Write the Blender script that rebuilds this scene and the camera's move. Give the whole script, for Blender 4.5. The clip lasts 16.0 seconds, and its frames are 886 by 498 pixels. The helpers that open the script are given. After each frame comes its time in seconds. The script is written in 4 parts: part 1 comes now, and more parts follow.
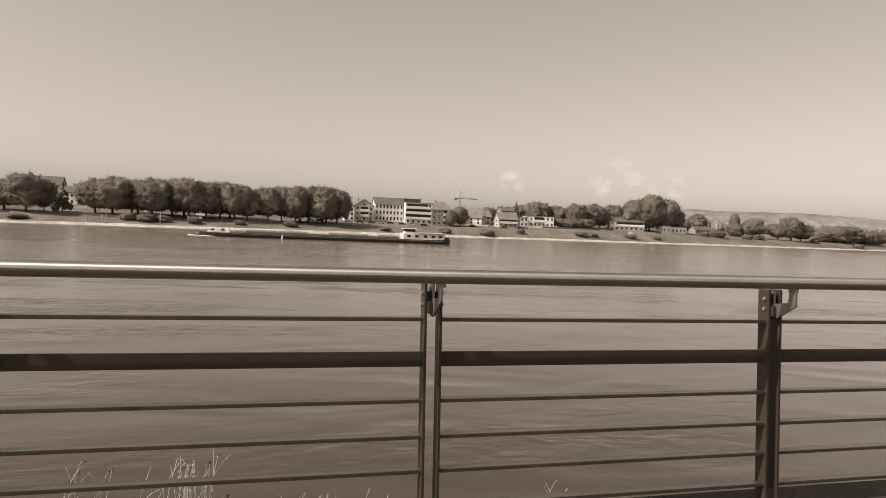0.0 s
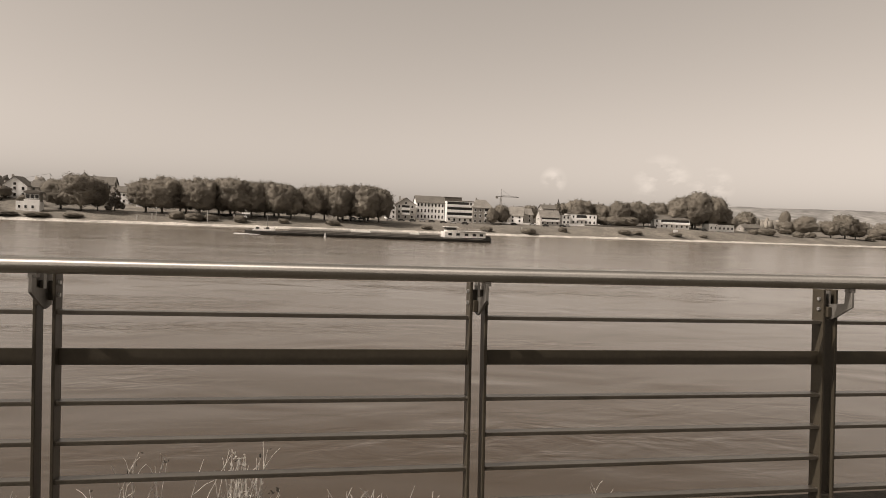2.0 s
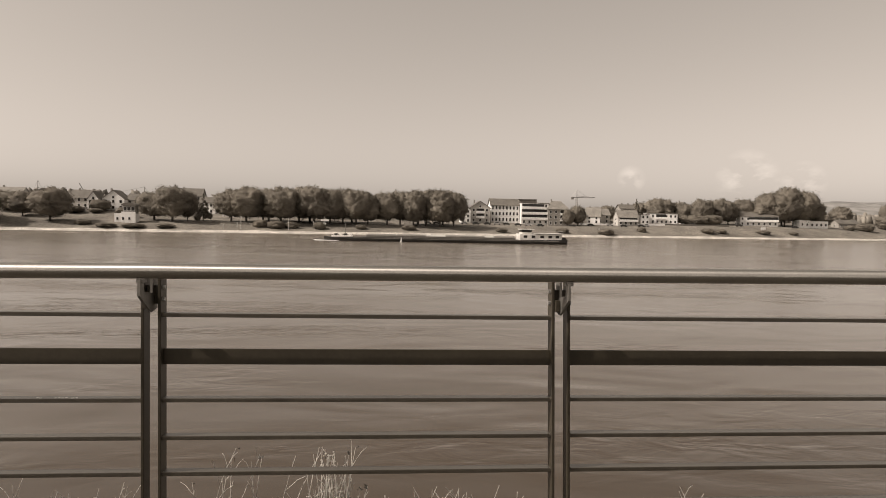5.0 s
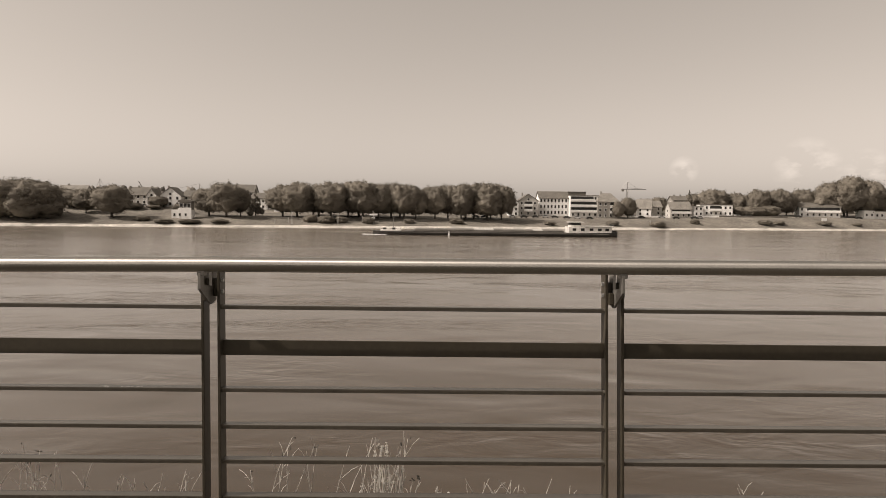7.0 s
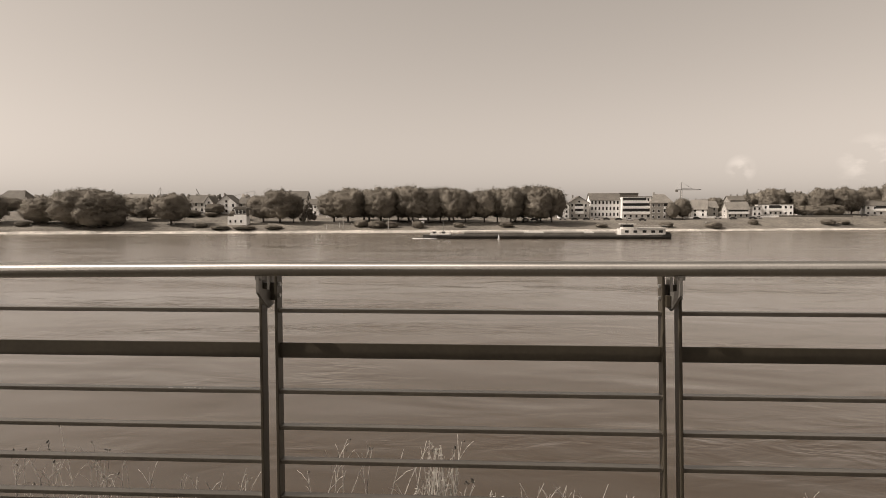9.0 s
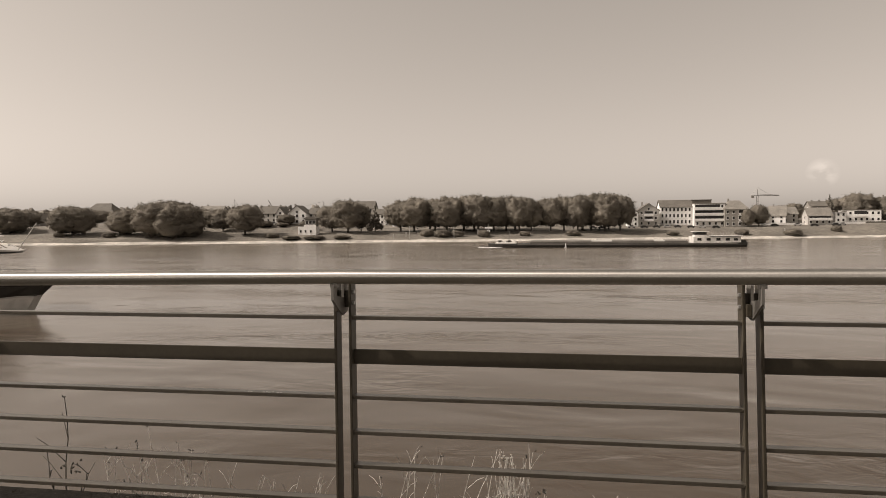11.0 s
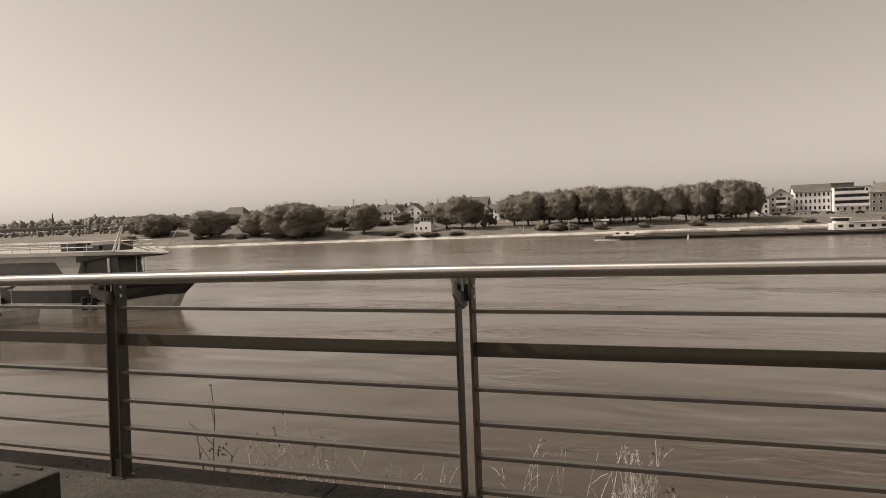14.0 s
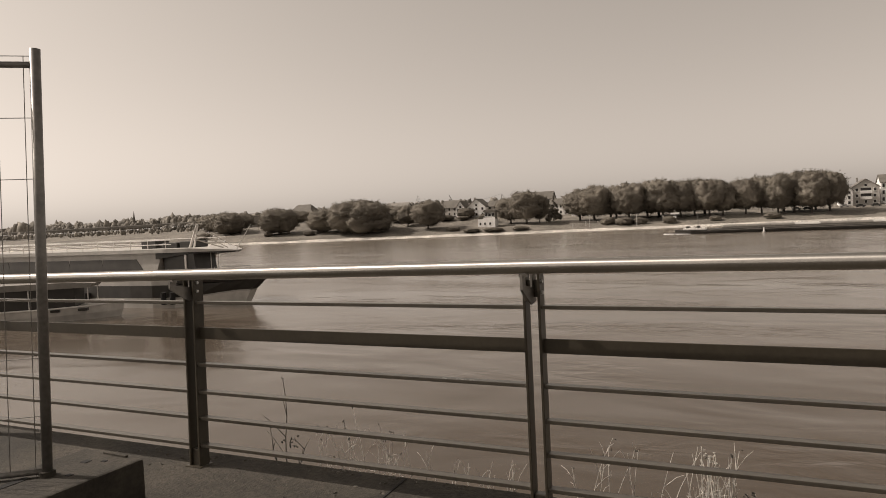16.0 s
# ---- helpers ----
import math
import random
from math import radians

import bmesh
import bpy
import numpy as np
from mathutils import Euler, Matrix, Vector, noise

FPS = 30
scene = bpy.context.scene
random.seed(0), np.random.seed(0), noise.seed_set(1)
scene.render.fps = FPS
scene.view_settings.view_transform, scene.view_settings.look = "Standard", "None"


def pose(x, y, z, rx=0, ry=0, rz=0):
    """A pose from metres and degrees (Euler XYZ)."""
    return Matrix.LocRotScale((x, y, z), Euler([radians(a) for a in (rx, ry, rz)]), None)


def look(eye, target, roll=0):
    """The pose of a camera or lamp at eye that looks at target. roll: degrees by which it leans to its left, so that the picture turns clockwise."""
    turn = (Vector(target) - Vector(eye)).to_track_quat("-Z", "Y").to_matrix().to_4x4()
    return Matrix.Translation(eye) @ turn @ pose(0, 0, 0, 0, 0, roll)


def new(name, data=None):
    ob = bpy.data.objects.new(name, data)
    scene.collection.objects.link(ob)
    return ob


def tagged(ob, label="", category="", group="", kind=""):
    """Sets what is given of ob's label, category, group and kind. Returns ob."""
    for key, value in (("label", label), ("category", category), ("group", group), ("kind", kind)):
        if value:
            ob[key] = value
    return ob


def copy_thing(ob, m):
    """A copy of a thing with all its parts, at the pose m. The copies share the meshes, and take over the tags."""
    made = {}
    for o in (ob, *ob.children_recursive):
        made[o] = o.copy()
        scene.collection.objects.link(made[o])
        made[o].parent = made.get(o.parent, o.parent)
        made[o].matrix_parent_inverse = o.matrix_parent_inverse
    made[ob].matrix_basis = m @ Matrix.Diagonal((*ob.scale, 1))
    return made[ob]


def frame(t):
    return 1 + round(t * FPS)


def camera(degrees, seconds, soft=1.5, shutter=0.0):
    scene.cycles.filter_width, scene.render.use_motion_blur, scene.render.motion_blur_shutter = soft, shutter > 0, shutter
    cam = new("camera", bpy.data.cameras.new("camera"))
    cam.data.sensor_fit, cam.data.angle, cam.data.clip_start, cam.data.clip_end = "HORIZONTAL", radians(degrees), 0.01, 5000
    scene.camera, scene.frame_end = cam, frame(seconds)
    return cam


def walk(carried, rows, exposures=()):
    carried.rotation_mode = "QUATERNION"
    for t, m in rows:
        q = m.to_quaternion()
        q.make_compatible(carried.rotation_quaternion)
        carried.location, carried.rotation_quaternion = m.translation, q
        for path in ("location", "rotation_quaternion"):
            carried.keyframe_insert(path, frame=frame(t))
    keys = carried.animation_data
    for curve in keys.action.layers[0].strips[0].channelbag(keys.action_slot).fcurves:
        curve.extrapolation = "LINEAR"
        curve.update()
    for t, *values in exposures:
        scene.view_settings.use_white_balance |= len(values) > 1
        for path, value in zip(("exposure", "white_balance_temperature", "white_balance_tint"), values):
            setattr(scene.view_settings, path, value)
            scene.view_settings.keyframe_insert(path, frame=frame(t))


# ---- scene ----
cam = camera(67.15, 16.0, soft=0.9)
# seconds, x, y, z, tilt, lean, heading
ROWS = [
    (0, -0.096, -0.560, 1.225, 87.68, -2.60, -14.89),
    (0.5, -0.097, -0.564, 1.225, 87.51, -2.25, -13.78),
    (1, -0.103, -0.563, 1.225, 87.39, -2.15, -12.55),
    (1.5, -0.112, -0.567, 1.226, 87.30, -2.36, -11.88),
    (2, -0.117, -0.569, 1.227, 87.37, -2.47, -11.37),
    (2.5, -0.123, -0.581, 1.225, 87.39, -2.16, -10.59),
    (3, -0.128, -0.584, 1.224, 87.46, -1.80, -9.37),
    (3.5, -0.133, -0.590, 1.220, 87.44, -1.61, -8.24),
    (4, -0.136, -0.594, 1.222, 87.81, -1.37, -7.29),
    (6.5, -0.157, -0.597, 1.216, 86.82, -0.93, -1.64),
    (7, -0.159, -0.598, 1.216, 86.84, -0.70, -0.89),
    (7.5, -0.163, -0.600, 1.214, 86.90, -0.57, 0.07),
    (8, -0.166, -0.600, 1.214, 86.80, -0.40, 1.21),
    (10.5, -0.183, -0.612, 1.212, 87.90, 0.38, 7.20),
    (11, -0.190, -0.617, 1.211, 87.93, 0.46, 8.96),
    (11.5, -0.192, -0.622, 1.208, 87.93, 1.03, 10.77),
    (12, -0.199, -0.625, 1.206, 87.65, 1.08, 12.43),
    (12.5, -0.202, -0.627, 1.206, 87.43, 1.30, 14.01),
    (13, -0.202, -0.630, 1.208, 87.77, 1.99, 15.88),
    (13.5, -0.204, -0.631, 1.209, 87.90, 2.12, 17.17),
    (14, -0.203, -0.639, 1.208, 87.71, 2.05, 18.69),
    (14.5, -0.213, -0.622, 1.206, 87.47, 1.95, 19.82),
    (15, -0.214, -0.604, 1.205, 87.74, 2.43, 21.40),
    (15.5, -0.216, -0.634, 1.208, 87.74, 2.44, 22.72),
    (16, -0.223, -0.625, 1.207, 87.55, 2.59, 24.18),
]
walk(cam, [(t, pose(x, y, z, rx, ry, rz)) for t, x, y, z, rx, ry, rz in ROWS],
     exposures=((0.0, 0.09), (4.0, 0.06), (7.0, 0.10), (10.5, 0.07), (13.0, 0.0), (16.0, 0.0)))

# ---- light: a low-contrast sepia day, sun high on the left ----
TONE = (1.0, 0.872, 0.762)
SUN_ELEV, SUN_AZ = 40.5, 102.3      # degrees above the horizon; degrees to the left of straight across the river
world = bpy.data.worlds.new("sky")
scene.world = world
world.use_nodes = True
wn, wl = world.node_tree.nodes, world.node_tree.links
wn.clear()


def wnode(kind, **kw):
    n = wn.new(kind)
    for k, v in kw.items():
        if k == "op":
            n.operation = v
        elif k == "blend":
            n.data_type, n.blend_type = "RGBA", v
    return n


sky = wn.new("ShaderNodeTexSky")
sky.sky_type = "NISHITA"
sky.sun_disc = False
sky.sun_elevation = radians(SUN_ELEV)
sky.sun_rotation = radians(-SUN_AZ)
sky.air_density, sky.dust_density, sky.ozone_density = 1.0, 2.0, 1.0
grey = wn.new("ShaderNodeRGBToBW")
wl.new(sky.outputs[0], grey.inputs[0])
soft_sky = wnode("ShaderNodeMath", op="POWER")
soft_sky.inputs[1].default_value = 0.75
wl.new(grey.outputs[0], soft_sky.inputs[0])
# faint cumulus low over the far bank
geo = wn.new("ShaderNodeTexCoord")
cloud_noise = wn.new("ShaderNodeTexNoise")
cloud_noise.inputs["Scale"].default_value = 26.0
cloud_noise.inputs["Detail"].default_value = 6.0
stretch = wn.new("ShaderNodeMapping")
stretch.inputs["Scale"].default_value = (1, 1, 2.0)
wl.new(geo.outputs["Generated"], stretch.inputs[0])
wl.new(stretch.outputs[0], cloud_noise.inputs["Vector"])
puffs = None
for ax, az, size in ((20.6, 3.6, 0.021), (29.4, 3.5, 0.044), (33.2, 3.3, 0.030)):
    d = wnode("ShaderNodeVectorMath", op="DISTANCE")
    wl.new(geo.outputs["Generated"], d.inputs[0])
    d.inputs[1].default_value = (math.sin(radians(ax)) * math.cos(radians(az)), math.cos(radians(ax)) * math.cos(radians(az)), math.sin(radians(az)))
    m = wn.new("ShaderNodeMapRange")
    m.inputs["From Min"].default_value, m.inputs["From Max"].default_value = size, size * 0.15
    wl.new(d.outputs["Value"], m.inputs["Value"])
    if puffs is None:
        puffs = m
    else:
        add = wnode("ShaderNodeMath", op="MAXIMUM")
        wl.new(puffs.outputs[0], add.inputs[0])
        wl.new(m.outputs[0], add.inputs[1])
        puffs = add
thin = wn.new("ShaderNodeMapRange")
thin.inputs["From Min"].default_value, thin.inputs["From Max"].default_value = 0.42, 0.62
wl.new(cloud_noise.outputs["Fac"], thin.inputs["Value"])
cloud = wnode("ShaderNodeMath", op="MULTIPLY")
wl.new(puffs.outputs[0], cloud.inputs[0])
wl.new(thin.outputs[0], cloud.inputs[1])
lift = wnode("ShaderNodeMath", op="MULTIPLY_ADD")
wl.new(cloud.outputs[0], lift.inputs[0])
lift.inputs[1].default_value = 0.42
lift.inputs[2].default_value = 1.0
total = wnode("ShaderNodeMath", op="MULTIPLY")
wl.new(soft_sky.outputs[0], total.inputs[0])
wl.new(lift.outputs[0], total.inputs[1])
tint = wnode("ShaderNodeVectorMath", op="SCALE")
tint.inputs[0].default_value = TONE
wl.new(total.outputs[0], tint.inputs["Scale"])
back = wn.new("ShaderNodeBackground")
back.inputs["Strength"].default_value = 0.222
wl.new(tint.outputs[0], back.inputs["Color"])
world_out = wn.new("ShaderNodeOutputWorld")
wl.new(back.outputs[0], world_out.inputs[0])

sun = new("sun", bpy.data.lights.new("sun", "SUN"))
sun.data.energy, sun.data.angle, sun.data.color = 3.9, radians(0.6), (1.0, 0.885, 0.785)
sa, se = radians(SUN_AZ), radians(SUN_ELEV)
SUN_DIR = Vector((-math.sin(sa) * math.cos(se), math.cos(sa) * math.cos(se), math.sin(se)))
sun.matrix_world = look((0, 0, 30), Vector((0, 0, 30)) - SUN_DIR)


# ---- materials ----
def mat(name, v, warm=0.0, rough=0.7, metal=0.0, grain=8.0, grain_amt=0.15, stain=0.6, stain_amt=0.2, bump=0.0, bump_scale=30.0, spec=0.5, per_object=0.0, per_island=0.0):
    """A grey of value v (warm: how far it leans to brown), with grain and stains at two sizes."""
    m = bpy.data.materials.new(name)
    m.use_nodes = True
    n, l = m.node_tree.nodes, m.node_tree.links
    b = n["Principled BSDF"]
    co = n.new("ShaderNodeTexCoord")
    fine, broad = n.new("ShaderNodeTexNoise"), n.new("ShaderNodeTexNoise")
    fine.inputs["Scale"].default_value, fine.inputs["Detail"].default_value = grain, 5
    broad.inputs["Scale"].default_value, broad.inputs["Detail"].default_value = stain, 4
    for t in (fine, broad):
        l.new(co.outputs["Object"], t.inputs["Vector"])

    def ranged(src, amt):
        r = n.new("ShaderNodeMapRange")
        r.inputs["From Min"].default_value, r.inputs["From Max"].default_value = 0.3, 0.7
        r.inputs["To Min"].default_value, r.inputs["To Max"].default_value = 1 - amt, 1 + amt
        l.new(src, r.inputs["Value"])
        return r.outputs[0]

    def times(a, c):
        k = n.new("ShaderNodeMath")
        k.operation = "MULTIPLY"
        l.new(a, k.inputs[0])
        l.new(c, k.inputs[1])
        return k.outputs[0]

    val = times(ranged(fine.outputs["Fac"], grain_amt), ranged(broad.outputs["Fac"], stain_amt))
    for amt, src in ((per_object, "ob"), (per_island, "isl")):
        if amt:
            if src == "ob":
                o = n.new("ShaderNodeObjectInfo").outputs["Random"]
            else:
                o = n.new("ShaderNodeNewGeometry").outputs["Random Per Island"]
            r = n.new("ShaderNodeMapRange")
            r.inputs["To Min"].default_value, r.inputs["To Max"].default_value = 1 - amt, 1 + amt
            l.new(o, r.inputs["Value"])
            val = times(val, r.outputs[0])
    s = n.new("ShaderNodeVectorMath")
    s.operation = "SCALE"
    s.inputs[0].default_value = (v, v * (1 - 0.12 * warm), v * (1 - 0.30 * warm))
    l.new(val, s.inputs["Scale"])
    l.new(s.outputs[0], b.inputs["Base Color"])
    b.inputs["Roughness"].default_value, b.inputs["Metallic"].default_value = rough, metal
    b.inputs["Specular IOR Level"].default_value = spec
    if bump:
        bt, bn = n.new("ShaderNodeTexNoise"), n.new("ShaderNodeBump")
        bt.inputs["Scale"].default_value, bt.inputs["Detail"].default_value = bump_scale, 6
        l.new(co.outputs["Object"], bt.inputs["Vector"])
        l.new(bt.outputs["Fac"], bn.inputs["Height"])
        bn.inputs["Strength"].default_value, bn.inputs["Distance"].default_value = bump, 0.5 / bump_scale
        l.new(bn.outputs[0], b.inputs["Normal"])
    return m


M = {
    "steel": mat("painted_steel", 0.052, 1.3, 0.40, 0.0, 60, 0.10, 3, 0.18, 0.15, 220, spec=0.3),
    "bar": mat("glossy_painted_bar", 0.105, 1.0, 0.32, 0.5, 60, 0.10, 3, 0.15, 0.05, 220, spec=0.9),
    "rail": mat("brushed_stainless", 0.55, 0.4, 0.38, 1.0, 90, 0.06, 4, 0.08, 0.04, 400),
    "bracket": mat("zinc_plate", 0.22, 0.5, 0.45, 0.5, 50, 0.12, 8, 0.2),
    "galv": mat("galvanised_tube", 0.22, 0.4, 0.45, 0.6, 50, 0.15, 6, 0.2),
    "bolt": mat("zinc_bolt", 0.55, 0.1, 0.35, 0.8, 60, 0.1, 5, 0.1),
    "deck": mat("worn_asphalt_edge", 0.042, 1.2, 0.9, 0.0, 35, 0.35, 2.2, 0.45, 0.9, 60),
    "joint": mat("dark_joint", 0.02, 0.6, 0.95),
    "quay": mat("quay_stone", 0.16, 0.5, 0.9, 0.0, 6, 0.3, 0.7, 0.3, 0.8, 12),
    "foot": mat("concrete_foot", 0.036, 1.2, 0.9, 0.0, 45, 0.25, 5, 0.35, 0.6, 70),
    # black that paints the shade inside the foot's slots and holes
    "hole": mat("black_recess_shade", 0.012, 0.4, 0.9),
    "straw": mat("dry_straw", 0.56, 0.45, 0.8, 0.0, 40, 0.2, 9, 0.3),
    "weed": mat("weed_stem", 0.10, 0.9, 0.8, 0.0, 40, 0.2, 9, 0.3),
    "seed": mat("dark_seed_head", 0.07, 0.9, 0.9, 0.0, 60, 0.3, 9, 0.3),
    "lime": mat("bird_lime", 0.75, 0.2, 0.8),
    "grass": mat("bank_grass", 0.18, 0.8, 0.95, 0.0, 0.9, 0.4, 0.06, 0.35, 0.8, 2.0),
    "gravel": mat("shore_stones", 0.52, 0.5, 0.95, 0.0, 1.6, 0.45, 0.15, 0.35, 0.9, 2.5),
    "leaf": mat("tree_leaves", 0.21, 0.9, 0.8, 0.0, 0.7, 0.35, 0.16, 0.35, per_island=0.28, per_object=0.2, spec=0.15),
    "leaf_dark": mat("conifer_needles", 0.12, 0.9, 0.8, 0.0, 0.7, 0.35, 0.16, 0.3, per_island=0.4, per_object=0.2, spec=0.2),
    "core": mat("inner_leaves", 0.19, 0.9, 0.9, 0.0, 0.8, 0.4, 0.2, 0.3),
    "bark": mat("bark", 0.09, 0.8, 0.95, 0.0, 3, 0.3, 0.4, 0.2),
    # grey lifted for pale fields and to put distance haze into the colour
    "hill": mat("haze_paled_far_hill", 0.25, 0.3, 1.0, 0.0, 0.02, 0.3, 0.003, 0.3),
    "wood": mat("far_woods", 0.19, 0.7, 0.95, 0.0, 0.08, 0.4, 0.01, 0.3, per_island=0.3),
    "white": mat("white_render", 0.84, 0.15, 0.85, 0.0, 1.2, 0.06, 0.12, 0.10),
    "cream": mat("cream_render", 0.50, 0.35, 0.85, 0.0, 1.2, 0.08, 0.12, 0.12),
    "tan": mat("tan_render", 0.30, 0.5, 0.85, 0.0, 1.2, 0.1, 0.12, 0.15),
    "roof": mat("roof_tiles", 0.15, 0.7, 0.85, 0.0, 1.5, 0.2, 0.2, 0.2),
    "roof_light": mat("pale_roof_tiles", 0.24, 0.6, 0.85, 0.0, 1.5, 0.2, 0.2, 0.2),
    "pane": mat("window_pane", 0.03, 0.3, 0.12, 0.0, 1, 0.1, 0.3, 0.1),
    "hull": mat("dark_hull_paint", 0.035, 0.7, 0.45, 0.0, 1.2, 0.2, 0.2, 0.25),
    "hull_white": mat("white_hull_paint", 0.72, 0.3, 0.4, 0.0, 1.4, 0.10, 0.3, 0.16),
    "hull_cream": mat("cream_ship_paint", 0.42, 0.4, 0.45, 0.0, 1.4, 0.08, 0.25, 0.12),
    "ship_white": mat("faded_white_ship_paint", 0.60, 0.4, 0.45, 0.0, 1.4, 0.10, 0.3, 0.18),
    "hatch": mat("hatch_cover", 0.20, 0.6, 0.6, 0.0, 1.4, 0.15, 0.2, 0.2),
    "tarp": mat("grey_awning", 0.24, 0.5, 0.75, 0.0, 2, 0.12, 0.4, 0.15),
    "glass_dark": mat("tinted_ship_glass", 0.075, 0.4, 0.10, 0.0, 1, 0.1, 0.3, 0.15),
    "rope": mat("rope", 0.35, 0.6, 0.9, 0.0, 30, 0.2, 3, 0.2),
    "foam": mat("white_foam", 0.8, 0.1, 0.9),
    "concrete": mat("bridge_concrete", 0.22, 0.5, 0.9, 0.0, 0.2, 0.15, 0.03, 0.15),
    "car_dark": mat("dark_car_paint", 0.05, 0.4, 0.25, 0.1),
    "car_light": mat("silver_car_paint", 0.45, 0.2, 0.3, 0.3),
    "tyre": mat("rubber", 0.02, 0.3, 0.9),
    "lamp": mat("weathered_post", 0.45, 0.3, 0.6),
}


def let_light_through(name, share):
    """Leaves pass part of the light on."""
    n, l = M[name].node_tree.nodes, M[name].node_tree.links
    b, out = n["Principled BSDF"], n["Material Output"]
    thin, mix = n.new("ShaderNodeBsdfTranslucent"), n.new("ShaderNodeMixShader")
    l.new(b.inputs["Base Color"].links[0].from_socket, thin.inputs["Color"])
    mix.inputs[0].default_value = share
    l.new(b.outputs[0], mix.inputs[1])
    l.new(thin.outputs[0], mix.inputs[2])
    l.new(mix.outputs[0], out.inputs["Surface"])


let_light_through("leaf", 0.30)
let_light_through("leaf_dark", 0.20)


def water_material():
    m = bpy.data.materials.new("river_water")
    m.use_nodes = True
    n, l = m.node_tree.nodes, m.node_tree.links
    b = n["Principled BSDF"]
    b.inputs["Roughness"].default_value = 0.10
    b.inputs["IOR"].default_value = 1.6
    # sheen added to brighten the water at grazing angles, like a pale haze
    b.inputs["Sheen Weight"].default_value, b.inputs["Sheen Roughness"].default_value = 0.22, 0.25
    b.inputs["Sheen Tint"].default_value = (1.0, 0.93, 0.84, 1)
    co = n.new("ShaderNodeTexCoord")

    def layer(scale, sx, sy, rot, detail):
        mp, t = n.new("ShaderNodeMapping"), n.new("ShaderNodeTexNoise")
        mp.inputs["Scale"].default_value = (sx, sy, 1)
        mp.inputs["Rotation"].default_value = (0, 0, radians(rot))
        t.inputs["Scale"].default_value, t.inputs["Detail"].default_value = scale, detail
        t.inputs["Distortion"].default_value = 0.6
        l.new(co.outputs["Object"], mp.inputs[0])
        l.new(mp.outputs[0], t.inputs["Vector"])
        return t.outputs["Fac"]

    def bump(height, dist, strength, after=None):
        k = n.new("ShaderNodeBump")
        k.inputs["Strength"].default_value, k.inputs["Distance"].default_value = strength, dist
        l.new(height, k.inputs["Height"])
        if after is not None:
            l.new(after, k.inputs["Normal"])
        return k.outputs[0]

    swell = layer(0.10, 1.0, 1.6, 12, 1.6)
    wave = layer(0.55, 0.8, 1.5, -8, 3)
    ripple = layer(2.6, 0.8, 1.4, 20, 3)
    patch = layer(0.035, 0.6, 1.4, 10, 5)
    gust = n.new("ShaderNodeMapRange")
    gust.inputs["From Min"].default_value, gust.inputs["From Max"].default_value = 0.52, 0.68
    gust.inputs["To Min"].default_value, gust.inputs["To Max"].default_value = 0.02, 1.0
    l.new(layer(0.05, 0.5, 1.8, 6, 5), gust.inputs["Value"])
    low = bump(swell, 0.6, 0.34)
    mid = bump(wave, 0.30, 0.5, low)
    # the water under the quay lies in its lee
    apart, lee, both = n.new("ShaderNodeSeparateXYZ"), n.new("ShaderNodeMapRange"), n.new("ShaderNodeMath")
    l.new(co.outputs["Object"], apart.inputs[0])
    l.new(apart.outputs["Y"], lee.inputs["Value"])
    lee.inputs["From Min"].default_value, lee.inputs["From Max"].default_value = 16, 48
    lee.inputs["To Min"].default_value, lee.inputs["To Max"].default_value = 0.22, 1.0
    both.operation = "MULTIPLY"
    l.new(gust.outputs[0], both.inputs[0])
    l.new(lee.outputs[0], both.inputs[1])
    l.new(both.outputs[0], mid.node.inputs["Strength"])
    l.new(bump(ripple, 0.004, 0.2, mid), b.inputs["Normal"])
    r = n.new("ShaderNodeMapRange")
    r.inputs["From Min"].default_value, r.inputs["From Max"].default_value = 0.3, 0.7
    r.inputs["To Min"].default_value, r.inputs["To Max"].default_value = 0.85, 1.15
    l.new(patch, r.inputs["Value"])
    s = n.new("ShaderNodeVectorMath")
    s.operation = "SCALE"
    s.inputs[0].default_value = (0.058, 0.039, 0.022)
    l.new(r.outputs[0], s.inputs["Scale"])
    l.new(s.outputs[0], b.inputs["Base Color"])
    r2 = n.new("ShaderNodeMapRange")
    r2.inputs["From Min"].default_value, r2.inputs["From Max"].default_value = 0.35, 0.65
    r2.inputs["To Min"].default_value, r2.inputs["To Max"].default_value = 0.13, 0.21
    l.new(patch, r2.inputs["Value"])
    l.new(r2.outputs[0], b.inputs["Roughness"])
    return m


M["water"] = water_material()


# ---- mesh helpers ----
def part(name, bm, material, parent=None, label="", smooth=False):
    """Links a bmesh as one mesh object, under its thing or part when one is given."""
    me = bpy.data.meshes.new(name)
    bm.to_mesh(me)
    bm.free()
    for one in material if isinstance(material, (list, tuple)) else (material,):
        me.materials.append(M[one])
    if smooth:
        me.polygons.foreach_set("use_smooth", [True] * len(me.polygons))
    ob = new(name, me)
    if parent is not None:
        ob.parent = parent
    return tagged(ob, label)


def again(name, ob, parent, x=0, y=0, z=0):
    """Another object on the mesh of ob."""
    o = new(name, ob.data)
    o.parent, o.location = parent, (x, y, z)
    return o


def thing(name, m, label, category, group=""):
    e = new(name)
    e.empty_display_size = 0.2
    e.matrix_world = m
    return tagged(e, label, category, group)


